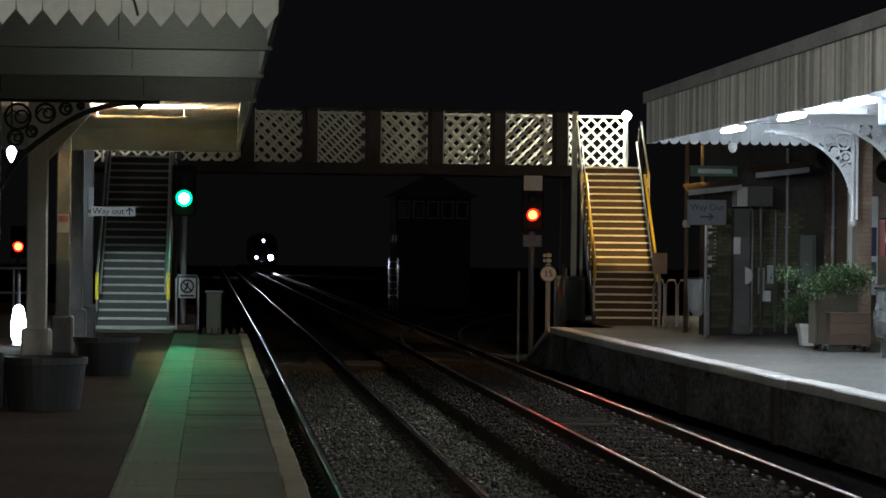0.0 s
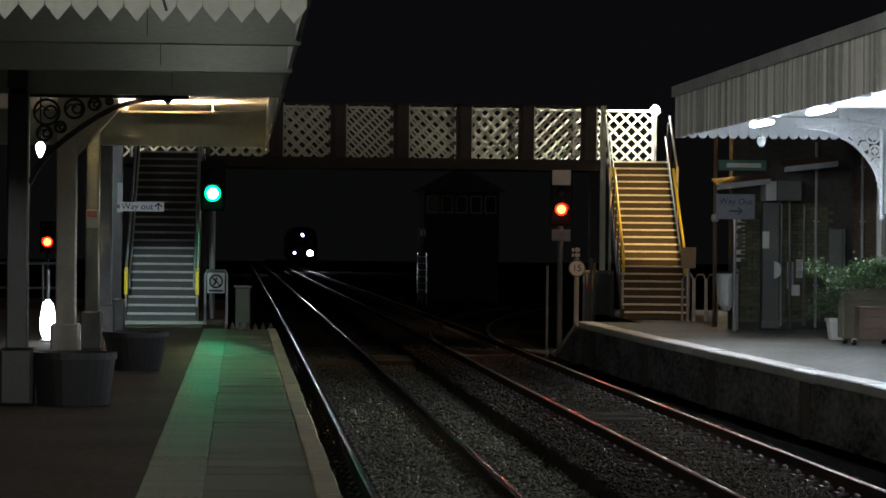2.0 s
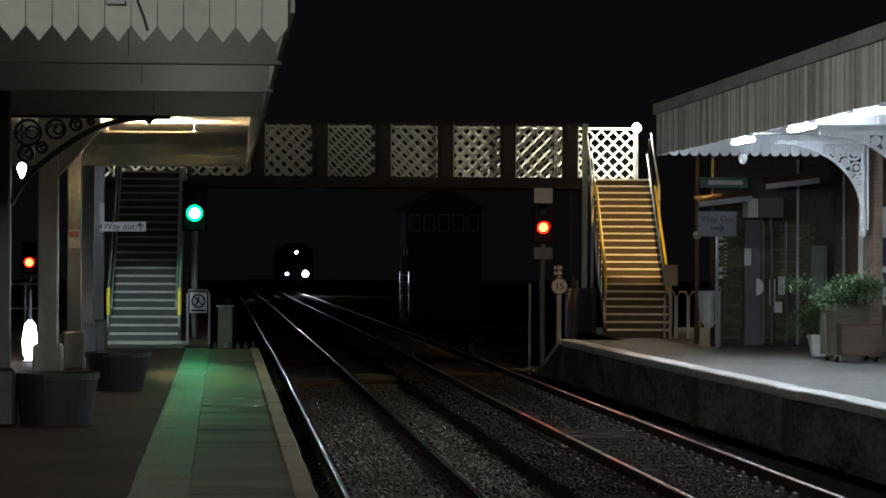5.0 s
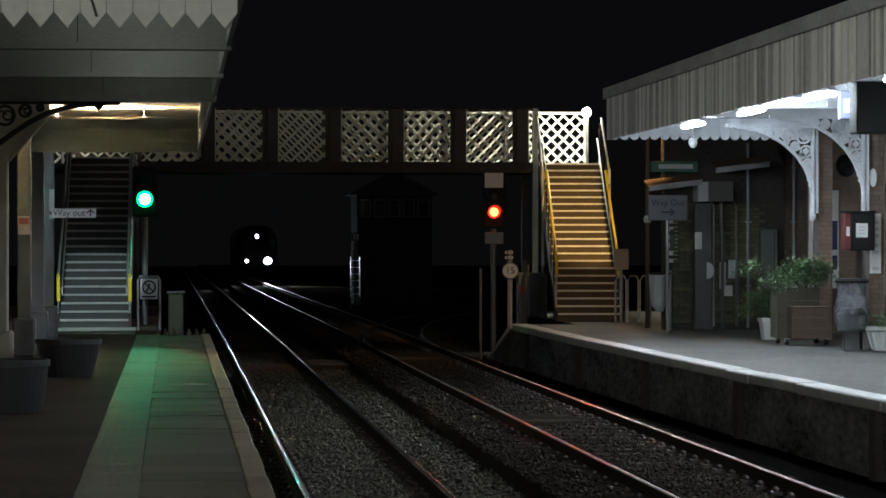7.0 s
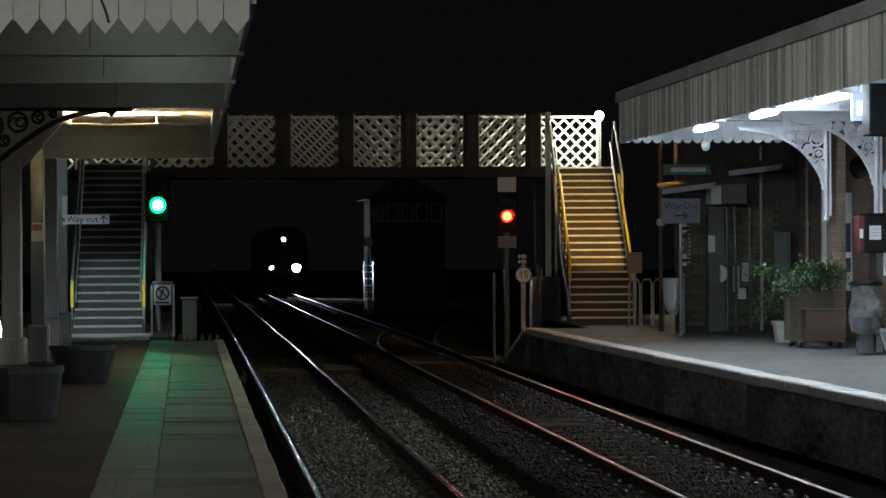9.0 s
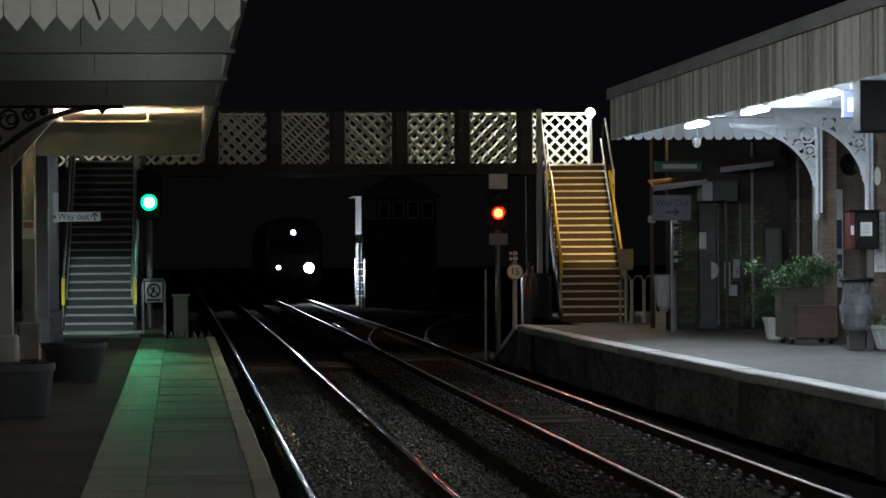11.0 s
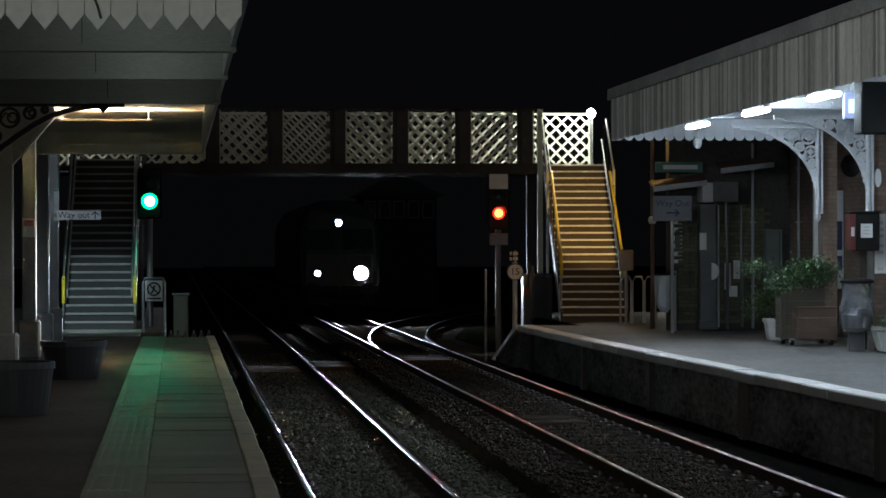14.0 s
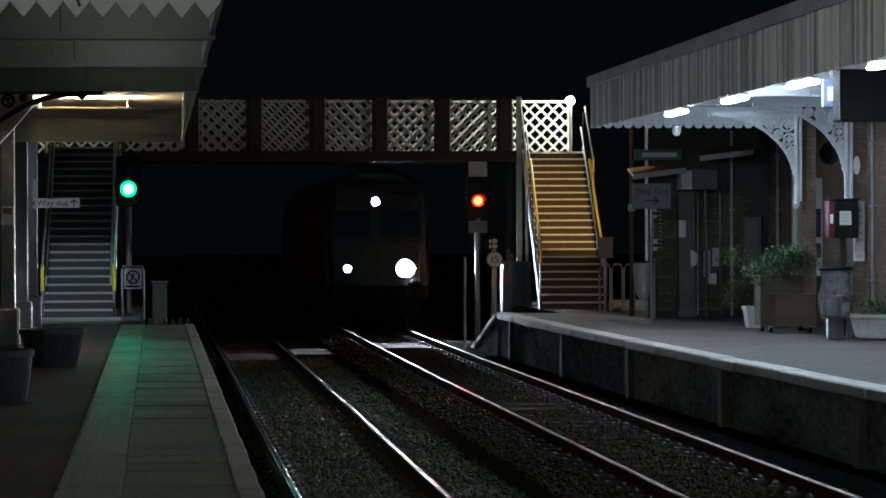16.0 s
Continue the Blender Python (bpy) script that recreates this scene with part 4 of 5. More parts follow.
def customer_display():
    t = thing("information_display", "dark boxed display screen hung from the canopy", "display", x=8.5, y=34.0, z=3.28)
    part("case", Shape().box(-0.2, 0.6, -0.2, 0.2, -0.33, 0.33, 0.02), BLACK, t)
    part("hanger", Shape().box(-0.05, 0.05, -0.04, 0.04, 0.33, 0.5), STEEL, t)
    m = thing("monitor", "small bluish monitor beside the hung display", "monitor", x=8.62, y=35.6, z=3.4)
    part("case", Shape().box(-0.12, 0.14, -0.05, 0.05, -0.2, 0.16, 0.01), surface("blue_grey_case", (0.1, 0.11, 0.18), 0.5), m)
    part("screen", Shape().box(-0.06, 0.1, -0.056, -0.05, -0.12, 0.06), GREYWHITE, m)
    part("bracket", Shape().box(-0.02, 0.02, -0.02, 0.02, 0.16, 0.42), STEEL, m)


customer_display()


def ticket_machine():
    t = thing("wall_cabinet", "black cabinet with a dark red side and a white notice", "cabinet", x=10.36, y=42.05, z=1.8)
    part("case", Shape().box(-0.16, 0.2, -0.16, 0.16, -0.3, 0.27, 0.015), BLACK, t)
    side = part("side_panel", Shape().box(-0.25, -0.162, -0.15, 0.15, -0.29, 0.26, 0.008), surface("dark_red_enamel", (0.12, 0.025, 0.025), 0.5, var=0.3), t, "dark red side panel")
    part("label", Shape().box(-0.235, -0.185, -0.156, -0.151, -0.08, 0.06), WHITE, side)
    part("notice", Shape().box(-0.09, 0.09, -0.166, -0.161, -0.1, 0.11), WHITE, t, "white notice")
    for z in (-0.05, 0.0, 0.05):
        part("print_bar", Shape().box(-0.05, 0.05, -0.17, -0.166, z, z + 0.015), GREYWHITE, t)
    part("stand", Shape().box(-0.04, 0.04, 0.0, 0.08, -1.8, -0.3), POSTBROWN, t)
    part("hood", Shape().box(-0.26, 0.22, -0.19, 0.18, 0.27, 0.3, 0.008), BLACK, t)


ticket_machine()
BARS = [(-0.05, 0.05, z, z + 0.05) for z in (1.2, 1.45, 1.55, 1.7, 1.8, 1.9)]
facing_panel("notice_board", "tall narrow white notice board with grey print", "notice board", 10.65, 42.21, 1.15, 2.06, 0.17, WHITE, BARS, GREYWHITE, "notice boards")
facing_panel("poster_frame", "tall blue and white poster frame on the wall", "poster", 11.41, 48.1, 0.83, 2.53, 0.15, GREYWHITE,
             [(-0.05, 0.05, 1.5, 2.0), (-0.05, 0.05, 1.15, 1.4)], BLUE, "notice boards")
oval = thing("oval_plaque", "small white oval plaque on a brick pier", "plaque", x=10.62, y=42.23, z=2.61)
part("plaque", Shape().loft([[(0.05 * math.cos(a), y, 0.14 * math.sin(a)) for a in [2 * math.pi * i / 20 for i in range(20)]] for y in (-0.02, 0.02)]), WHITE, oval)
horn = thing("loudspeaker", "black horn loudspeaker on a brick pier", "loudspeaker", x=10.93, y=45.5, z=2.88)
part("horn", Shape().loft([[(0.05 * math.cos(a), 0.0, 0.05 * math.sin(a)) for a in [2 * math.pi * i / 16 for i in range(16)]],
                           [(0.17 * math.cos(a), -0.26, 0.19 * math.sin(a)) for a in [2 * math.pi * i / 16 for i in range(16)]]], cap=False), BLACK, horn)
part("driver", Shape().tube([(0, 0, 0), (0, 0.16, 0)], 0.07, 14), BLACK, horn)
part("yoke", Shape().box(-0.1, 0.02, 0.05, 0.09, -0.02, 0.02), DARKIRON, horn)
jamb = tagged(part("door_jamb", Shape().box(11.42, 11.5, 50.1, 50.2, 0, 2.65, 0.008), WHITE, None, "white painted door jamb on the brick wall"), kind="structure")


def way_out_right():
    s = thing("way_out_sign", "grey-white way out sign with an arrow on a thin post", "sign", x=9.0, y=51.0, z=2.26)
    part("panel", Shape().box(-0.36, 0.36, -0.02, 0.02, -0.23, 0.23, 0.01), surface("dull_sign_face", (0.15, 0.155, 0.18), 0.5), s)
    lettering("Way Out", 0.16, BLUE, s, 0, -0.024, 0.09)
    part("arrow", Shape().box(-0.12, 0.1, -0.026, -0.022, -0.095, -0.065).bar_y([(0.04, -0.02), (0.12, -0.08), (0.04, -0.14)], 0.03, -0.026, -0.022), BLUE, s)
    part("post", Shape().tube([(0.0, 0.03, -2.28), (0.0, 0.03, 0.2)], 0.03), STEEL, s)


way_out_right()


def sodium_post():
    """The platform lamp whose head stands behind the canopy's end."""
    l = thing("street_lamp", "tall lamp post with an orange sodium lantern", "street lamp", x=9.0, y=53.2)
    part("shaft", Shape().tube([(0, 0, 0), (0, 0, 1.2), (0, 0, 4.5)], 0.05, 10, 0.035), TIMBER_P, l)
    part("collar", Shape().turned([(0.055, 2.0), (0.075, 2.04), (0.075, 2.1), (0.05, 2.14)], n=12), POT_W, l)
    part("flood_case", Shape().box(-0.2, 0.2, -0.1, 0.12, 4.32, 4.6, 0.02), DARKIRON, l)
    part("lower_glass", Shape().box(-0.1, 0.1, -0.06, 0.08, 4.27, 4.32, 0.01), glow("sodium_lower", (1.0, 0.5, 0.12), 230), l, "glowing orange glass")
    part("flood_glass", Shape().box(-0.16, 0.16, 0.125, 0.14, 4.36, 4.56, 0.005), G_SODIUM, l, "glowing orange glass")
    sp = bpy.data.lights.new("sodium_flood", "SPOT")
    sp.energy, sp.color, sp.spot_size, sp.spot_blend, sp.shadow_soft_size = 1000, (1.0, 0.58, 0.18), radians(24), 0.6, 0.05
    new("sodium_flood", sp).matrix_basis = look((9.0, 53.37, 4.46), (9.0, 61.4, 2.15))
    sq = bpy.data.lights.new("sodium_side", "SPOT")
    sq.energy, sq.color, sq.spot_size, sq.spot_blend, sq.shadow_soft_size = 520, (1.0, 0.5, 0.14), radians(46), 0.9, 0.1
    new("sodium_side", sq).matrix_basis = look((8.95, 53.3, 4.4), (5.2, 58.6, -0.7))


sodium_post()


def far_clutter():
    b = thing("refuse_sack_holder", "white sack hanging from a hoop on a post", "litter bin", x=8.95, y=51.6)
    part("post", Shape().tube([(0.2, 0, 0), (0.2, 0, 1.12)], 0.03), STEEL, b)
    rng = np.random.default_rng(8)
    part("sack", Shape().loft([[((r + rng.normal(0, 0.008)) * math.cos(2 * math.pi * i / 16), (r + rng.normal(0, 0.008)) * math.sin(2 * math.pi * i / 16), z) for i in range(16)]
                               for r, z in ((0.07, 0.35), (0.13, 0.45), (0.16, 0.7), (0.19, 0.95), (0.2, 1.04))], cap=False), GREYWHITE, b)
    part("hoop", Shape().turned([(0.2, 1.03), (0.22, 1.05), (0.2, 1.07)], n=18), DARKIRON, b)
    # whitish box: its lit side and shaded front are put into two colours
    u = thing("wall_unit", "pale boxed unit high on the dark wall", "wall unit", x=9.95, y=52.2, z=2.65)
    part("case", Shape().box(-0.02, 0.46, -0.3, 0.25, -0.26, 0.12, 0.015), DARKCOL, u)
    part("side_panel", Shape().box(-0.22, -0.022, -0.3, 0.25, -0.26, 0.1, 0.01), GREYWHITE, u, "left side of the box, coloured lighter as its lit face")
    bp = thing("boxed_post", "dark grey boxed post against the end wall", "post", x=9.89, y=52.32)
    part("casing", Shape().box(-0.16, 0.16, -0.1, 0.15, 0.0, 2.36, 0.01), DARKCOL, bp)
    part("plinth", Shape().box(-0.18, 0.18, -0.12, 0.15, 0.0, 0.16, 0.01), DARKCOL, bp)
    part("pipe", Shape().tube([(0.28, 0, -0.2), (0.3, 0, -1.2), (0.3, 0, -2.65)], 0.03), DARKCOL, u)
    for x, z0, z1, w, lab, m in ((9.35, 1.25, 2.15, 0.2, "tall white notice with a dark figure shape", WHITE), (9.79, 1.5, 1.82, 0.13, "small white paper notice sheet", WHITE),
                                 (10.3, 0.75, 1.25, 0.12, "small white paper notice sheet", GREYWHITE), (10.4, 0.62, 0.82, 0.17, "pale square paper notice", WHITE), (10.48, 0.95, 1.3, 0.14, "pale grey switch box", GREYWHITE)):
        facing_panel("wall_notice", lab, "notice", x, 52.2 if 9.7 < x < 9.9 else 52.43 if x > 10.2 else 52.485, z0, z1, w, m, [(-w * 0.25, w * 0.25, z0 + (z1 - z0) * 0.3, z0 + (z1 - z0) * 0.7)] if w > 0.19 else (), DARKCOL, "wall notices")
    d = thing("round_plate", "half-round white plate on the wall", "plate", x=10.0, y=52.2, z=1.1)
    part("plate", Shape().prism_y([(0.14 * math.sin(a) - 0.05, 0.16 * math.cos(a)) for a in [math.pi * i / 14 for i in range(15)]], -0.02, 0.02), WHITE, d)
    g = thing("name_board", "dark green name board with a pale bar", "sign", x=9.35, y=52.3, z=3.05)
    part("board", Shape().box(-0.45, 0.45, -0.03, 0.03, -0.1, 0.1, 0.01), surface("green_board", (0.06, 0.14, 0.11), 0.5), g)
    part("print_bar", Shape().box(-0.3, 0.35, -0.034, -0.03, -0.04, 0.04), GREYWHITE, g)
    for x, y, z in ((9.3, 52.1, 2.72), (10.5, 51.8, 3.05)):
        a = thing("porch_roof", "small sloping porch roof of pale boards", "porch roof", "porch roofs", x, y, z)
        part("boards", Shape().loft([[(-0.5, -0.25, -0.1), (0.5, -0.25, 0.02), (0.5, 0.35, 0.16), (-0.5, 0.35, 0.04)],
                                     [(-0.5, -0.25, -0.06), (0.5, -0.25, 0.06), (0.5, 0.35, 0.2), (-0.5, 0.35, 0.08)]]), TIMBER_P, a)
        part("front_trim", Shape().loft([[(-0.5, -0.28, -0.14), (-0.5, -0.25, -0.14), (-0.5, -0.25, -0.04), (-0.5, -0.28, -0.04)],
                                         [(0.5, -0.28, -0.02), (0.5, -0.25, -0.02), (0.5, -0.25, 0.08), (0.5, -0.28, 0.08)]]), PIPE, a)
    north = bpy.data.objects["wall_north"]
    moss = surface("mossy_brick", (0.1, 0.105, 0.06), 0.9, var=0.5, scale=3, fine=18, bump=0.6, per_object=0.7, dirt=(0.035, 0.03, 0.025))
    brick = Shape().box(-0.105, 0.105, -0.05, 0.0, 0.0, 0.065).mesh("brick", moss)
    for k in range(30):
        for i in range(8):
            x = 9.36 + 0.22 * i + (0.11 if k % 2 else 0)
            piece("brick", brick, north, x, 52.5 + random.uniform(-0.006, 0.0), 0.12 + 0.075 * k)
    for x in (10.12, 10.56):
        q = thing("conduit", "thin pale conduit on the end wall", "pipe", "conduits", x, 52.4)
        part("tube", Shape().tube([(0, 0, 0.05), (0, 0, 2.32), (-0.06, 0, 2.38)], 0.02 if x < 10.3 else 0.03, 8), STEEL if x < 10.3 else DARKCOL, q)
    mc = thing("meter_cabinet", "dull green-grey meter cabinet on the end wall", "cabinet", x=11.15, y=52.36)
    part("case", Shape().box(-0.16, 0.16, -0.1, 0.12, 0.75, 1.88, 0.012), surface("green_grey_paint", (0.12, 0.14, 0.13), 0.55, var=0.25), mc)
    part("door_seam", Shape().box(0.1, 0.108, -0.103, -0.099, 0.8, 1.84), BLACK, mc)
    r = thing("barrier_rail", "galvanised hoop rails at the foot of the stairs", "barrier", x=9.2, y=56.8)
    for x in (-0.25, 0.0, 0.25):
        part("upright", Shape().tube([(x, 0, 0), (x, 0, 0.85), (x + 0.06, 0, 0.95), (x + 0.18, 0, 0.95), (x + 0.22, 0, 0.85), (x + 0.22, 0, 0)], 0.022), STEEL, r)
    n = thing("notice_stand", "grey-backed notice on a steel post", "notice", x=9.0, y=56.4)
    part("post", Shape().tube([(0, 0, 0), (0, 0, 1.3)], 0.03), STEEL, n)
    part("back_panel", Shape().box(-0.15, 0.15, -0.05, -0.03, 1.08, 1.5, 0.008), surface("panel_back", (0.16, 0.16, 0.17), 0.5), n)


far_clutter()


# ---- signals and lineside ----
def colour_light(x, y, z_lens, z_foot, mat, rim, label, r=0.12):
    s = thing("signal", label, "railway signal", "signals", x, y)
    part("post", Shape().tube([(0, 0.12, z_foot), (0, 0.12, z_lens - 0.2)], 0.06, 12), DARKCOL, s)
    part("backboard", Shape().box(-0.24, 0.24, 0.0, 0.05, z_lens - 0.35, z_lens + 0.65, 0.03), BLACK, s)
    for z in (z_lens, z_lens + 0.34):
        part("hood", Shape().loft([[(rr * math.cos(a), yy, z + rr * math.sin(a)) for a in [math.pi * i / 12 for i in range(13)]] for rr, yy in ((r + 0.03, 0.0), (r + 0.03, -0.22), (r + 0.02, -0.22), (r + 0.02, 0.0))], cap=False, closed=False), BLACK, s)
    part("lit_lens", Shape().loft([[(rr * math.cos(a), yy, z_lens + rr * math.sin(a)) for a in [2 * math.pi * i / 20 for i in range(20)]] for rr, yy in ((r * 0.72, -0.02), (r * 0.65, -0.04), (r * 0.3, -0.05))]), mat, s, "glowing lens")
    part("lens_rim", Shape().loft([[(rr * math.cos(a), yy, z_lens + rr * math.sin(a)) for a in [2 * math.pi * i / 20 for i in range(20)]] for rr, yy in ((r, -0.005), (r, -0.012), (r * 0.7, -0.016))]), rim, s, "dimmer outer lens")
    part("dark_lens", Shape().loft([[(rr * math.cos(a), yy, z_lens + 0.34 + rr * math.sin(a)) for a in [2 * math.pi * i / 20 for i in range(20)]] for rr, yy in ((r, -0.005), (r * 0.4, -0.03))]), PANE, s)
    return s


colour_light(-0.55, 56.0, 2.48, 0, G_GREEN, G_GREEN_RIM, "post signal showing a bright green light", 0.16)
red_sig = colour_light(6.83, 60.0, 2.28, -1.0, G_RED, G_RED_RIM, "post signal showing a red light beside the ramp", 0.13)
part("route_plate", Shape().box(-0.2, 0.2, -0.02, 0.0, 2.8, 3.12, 0.01), GREYWHITE, red_sig)
part("lower_plate", Shape().box(-0.2, 0.2, -0.02, 0.0, 1.6, 1.85, 0.01), DARKCOL, red_sig)
colour_light(-6.08, 90.0, 1.43, -1.0, G_RED, G_RED_RIM, "far signal showing a red light", 0.16)


def signal_beam(x, y, z, col, target, energy, spread):
    """The narrow beam that a signal lens throws along its track."""
    d = bpy.data.lights.new("signal_beam", "SPOT")
    d.energy, d.color, d.spot_size, d.spot_blend, d.shadow_soft_size = energy, col, radians(spread), 0.8, 0.08
    new("signal_beam", d).matrix_basis = look((x, y, z), target)


signal_beam(-0.55, 55.7, 2.48, (0.05, 1.0, 0.42), (-0.35, 37.5, 0.0), 150, 8.5)
signal_beam(6.83, 59.7, 2.28, (1.0, 0.03, 0.015), (5.6, 34, -0.7), 260, 14)


def speed_board():
    s = thing("speed_board", "round white speed limit board reading 15 on a post", "sign", x=7.12, y=59.5, z=1.03)
    part("disc", Shape().loft([[(0.175 * math.cos(a), y, 0.175 * math.sin(a)) for a in [2 * math.pi * i / 28 for i in range(28)]] for y in (-0.015, 0.015)]), WHITE, s)
    part("rim", Shape().ring_y(0, 0, 0.17, 0.012, -0.02, -0.012, 28), DARKCOL, s)
    lettering("15", 0.2, BLACK, s, 0, -0.018, 0.0)
    part("post", Shape().tube([(0, 0.05, -2.0), (0, 0.05, 0.45)], 0.055, 10), GREYWHITE, s)
    p = part("name_plate", Shape().box(-0.13, 0.09, 0.0, 0.015, 0.21, 0.47, 0.004), BLACK, s, "dark plate with pale unreadable marks")
    for z in (0.28, 0.39):
        for i in range(3):
            part("print_bar", Shape().box(-0.11 + i * 0.063, -0.065 + i * 0.063, -0.004, 0.0, z - 0.035, z + 0.035), WHITE, p)


speed_board()
for x, y, h in ((6.6, 60.5, 1.05), (7.55, 60.5, 1.2), (7.75, 61.5, 1.1), (7.95, 60.0, 0.9)):
    m = thing("marker_post", "slim grey post standing beside the ramp", "post", "marker posts", x, y, -1.0)
    part("shaft", Shape().tube([(0, 0, 0), (0, 0, 1.0 + h)], 0.028, 8), DARKCOL if x > 7 else STEEL, m)
    part("cap", Shape().turned([(0.034, 1.0 + h), (0.034, 1.02 + h), (0.01, 1.04 + h)], n=10), DARKCOL, m)
lc = thing("location_cabinet", "dark lineside cabinet with a small red panel", "cabinet", x=7.95, y=62.6, z=-0.1)
part("case", Shape().box(-0.3, 0.3, -0.25, 0.25, -0.9, 1.0, 0.02), DARKCOL, lc)
part("red_panel", Shape().box(-0.26, -0.14, -0.26, -0.25, 0.6, 0.75), REDP, lc)
part("roof", Shape().box(-0.34, 0.34, -0.29, 0.29, 1.0, 1.06, 0.015), DARKCOL, lc)


def trespass_sign():
    s = thing("no_entry_sign", "white do-not-cross sign in a steel hoop frame", "sign", x=-0.44, y=52.5)
    part("hoop", Shape().tube([(-0.2, 0, 0), (-0.2, 0, 0.93), (-0.17, 0, 1.0), (0.17, 0, 1.0), (0.2, 0, 0.93), (0.2, 0, 0)], 0.022), STEEL, s)
    part("panel", Shape().box(-0.16, 0.16, -0.02, 0.0, 0.58, 0.96, 0.006), WHITE, s)
    part("ring", Shape().ring_y(0, 0.8, 0.115, 0.014, -0.025, -0.02, 24), BLACK, s)
    part("stroke", Shape().bar_y([(-0.08, 0.88), (0.08, 0.72)], 0.022, -0.025, -0.02), BLACK, s)
    part("symbol_bar", Shape().bar_y([(0.01, 0.87), (-0.01, 0.78), (-0.05, 0.72)], 0.03, -0.024, -0.02), BLACK, s)
    part("print_bar", Shape().box(-0.13, 0.13, -0.024, -0.02, 0.61, 0.64), BLACK, s)


trespass_sign()
guard = thing("trespass_guard", "row of pointed timber trespass guards at the platform end", "trespass guard", x=0.15, y=51.4, z=-0.05)
part("bed", Shape().box(-0.5, 0.5, -0.8, 0.9, -1.2, -0.02), EARTH, guard)
for k in range(7):
    for j in range(3):
        part("point", Shape().loft([[(-0.42 + k * 0.14 - 0.05, -0.5 + j * 0.5, -0.03), (-0.42 + k * 0.14 + 0.05, -0.5 + j * 0.5, -0.03), (-0.42 + k * 0.14 + 0.05, -0.1 + j * 0.5, -0.03), (-0.42 + k * 0.14 - 0.05, -0.1 + j * 0.5, -0.03)],
                                    [(-0.42 + k * 0.14 - 0.01, -0.5 + j * 0.5, 0.1), (-0.42 + k * 0.14 + 0.01, -0.5 + j * 0.5, 0.1), (-0.42 + k * 0.14 + 0.01, -0.1 + j * 0.5, 0.1), (-0.42 + k * 0.14 - 0.01, -0.1 + j * 0.5, 0.1)]]), TIMBER_P, guard)
cab = thing("equipment_cabinet", "dull olive lineside cabinet beyond the platform end", "cabinet", x=0.06, y=56.5, z=-0.6)
part("case", Shape().box(-0.15, 0.15, -0.15, 0.15, -0.6, 1.22, 0.02), surface("olive_paint", (0.035, 0.035, 0.018), 0.6), cab)
part("roof", Shape().box(-0.18, 0.18, -0.18, 0.18, 1.22, 1.26, 0.01), DARKCOL, cab)


BRIGHT = surface("bright_galvanised", (0.85, 0.86, 0.88), 0.3, 1.0, var=0.1, scale=6)


def far_ladder_post():
    """A far post with a ladder that catches the headlight."""
    p = thing("ladder_post", "far bright steel signal post with a ladder beside the line", "signal post", x=7.0, y=110, z=-1.0)
    part("mast", Shape().tube([(0.1, 0.3, 0), (0.1, 0.3, 3.0)], 0.05), DARKCOL, p)
    for sx in (-0.08, 0.27):
        part("stile", Shape().box(sx - 0.012, sx + 0.012, 0.0, 0.45, 0.55, 2.1), BRIGHT, p, "bright flat steel stile")
        part("stile_foot", Shape().box(sx - 0.012, sx + 0.012, 0.0, 0.1, 0.0, 0.55), DARKCOL, p)
    for i in range(6):
        part("rung", Shape().tube([(-0.08, 0.05, 0.65 + i * 0.26), (0.27, 0.05, 0.65 + i * 0.26)], 0.018, 6), BRIGHT, p)
    plate = part("number_plate", Shape().box(-0.08, 0.28, -0.02, 0.0, 2.7, 3.05), DARKCOL, p)
    for x in (0.02, 0.14):
        part("print_bar", Shape().box(x, x + 0.06, -0.024, -0.02, 2.76, 2.99), WHITE, plate)
    part("plate_post", Shape().box(0.08, 0.12, 0.0, 0.3, 2.66, 2.7), DARKCOL, p)


far_ladder_post()


def far_cabin():
    h = thing("signal_cabin", "dark far cabin with a row of pale window frames", "signal cabin", x=9.4, y=120, z=-1.1)
    part("cabin_wall", Shape().box(-1.6, 1.6, 0, 4, 0, 4.8), BRICK_D, h)
    part("roof", Shape().prism_y([(-1.9, 4.8), (1.9, 4.8), (0, 5.8)], -0.3, 4.3), LEAD, h)
    for i in range(5):
        x = -1.25 + i * 0.62
        w = part("window", Shape().box(x - 0.24, x - 0.2, -0.05, 0, 3.85, 4.6).box(x + 0.2, x + 0.24, -0.05, 0, 3.85, 4.6).box(x - 0.2, x + 0.2, -0.05, 0, 4.55, 4.6).box(x - 0.2, x + 0.2, -0.05, 0, 3.85, 3.9), GREYWHITE, h, "white window frame")
        part("pane", Shape().box(x - 0.2, x + 0.2, -0.02, -0.003, 3.9, 4.55), PANE, w)


far_cabin()


def veil_backdrop():
    """A glowing sheet closes the view up the line; its emission imitates veiling glare."""
    m = surface("veil_backdrop", (0.02, 0.02, 0.022), 1.0, spec=0.0, bump=0)
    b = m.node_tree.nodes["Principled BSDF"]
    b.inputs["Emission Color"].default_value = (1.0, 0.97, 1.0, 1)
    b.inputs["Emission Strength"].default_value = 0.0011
    setting("backdrop", Shape().box(-220, 220, 420, 421, -6, 19), m, "faintly glowing dark sheet that lifts the black beyond the bridge")


veil_backdrop()


note = thing("column_notice", "small red and white notice on a dark column", "notice", x=-2.1, y=40.385, z=1.86)
part("sheet", Shape().box(-0.085, 0.085, -0.008, 0.006, -0.13, 0.13, 0.003), PIPE, note)
part("red_band", Shape().box(-0.07, 0.07, -0.012, -0.008, 0.02, 0.11), surface("faded_red", (0.2, 0.05, 0.045), 0.6), note)


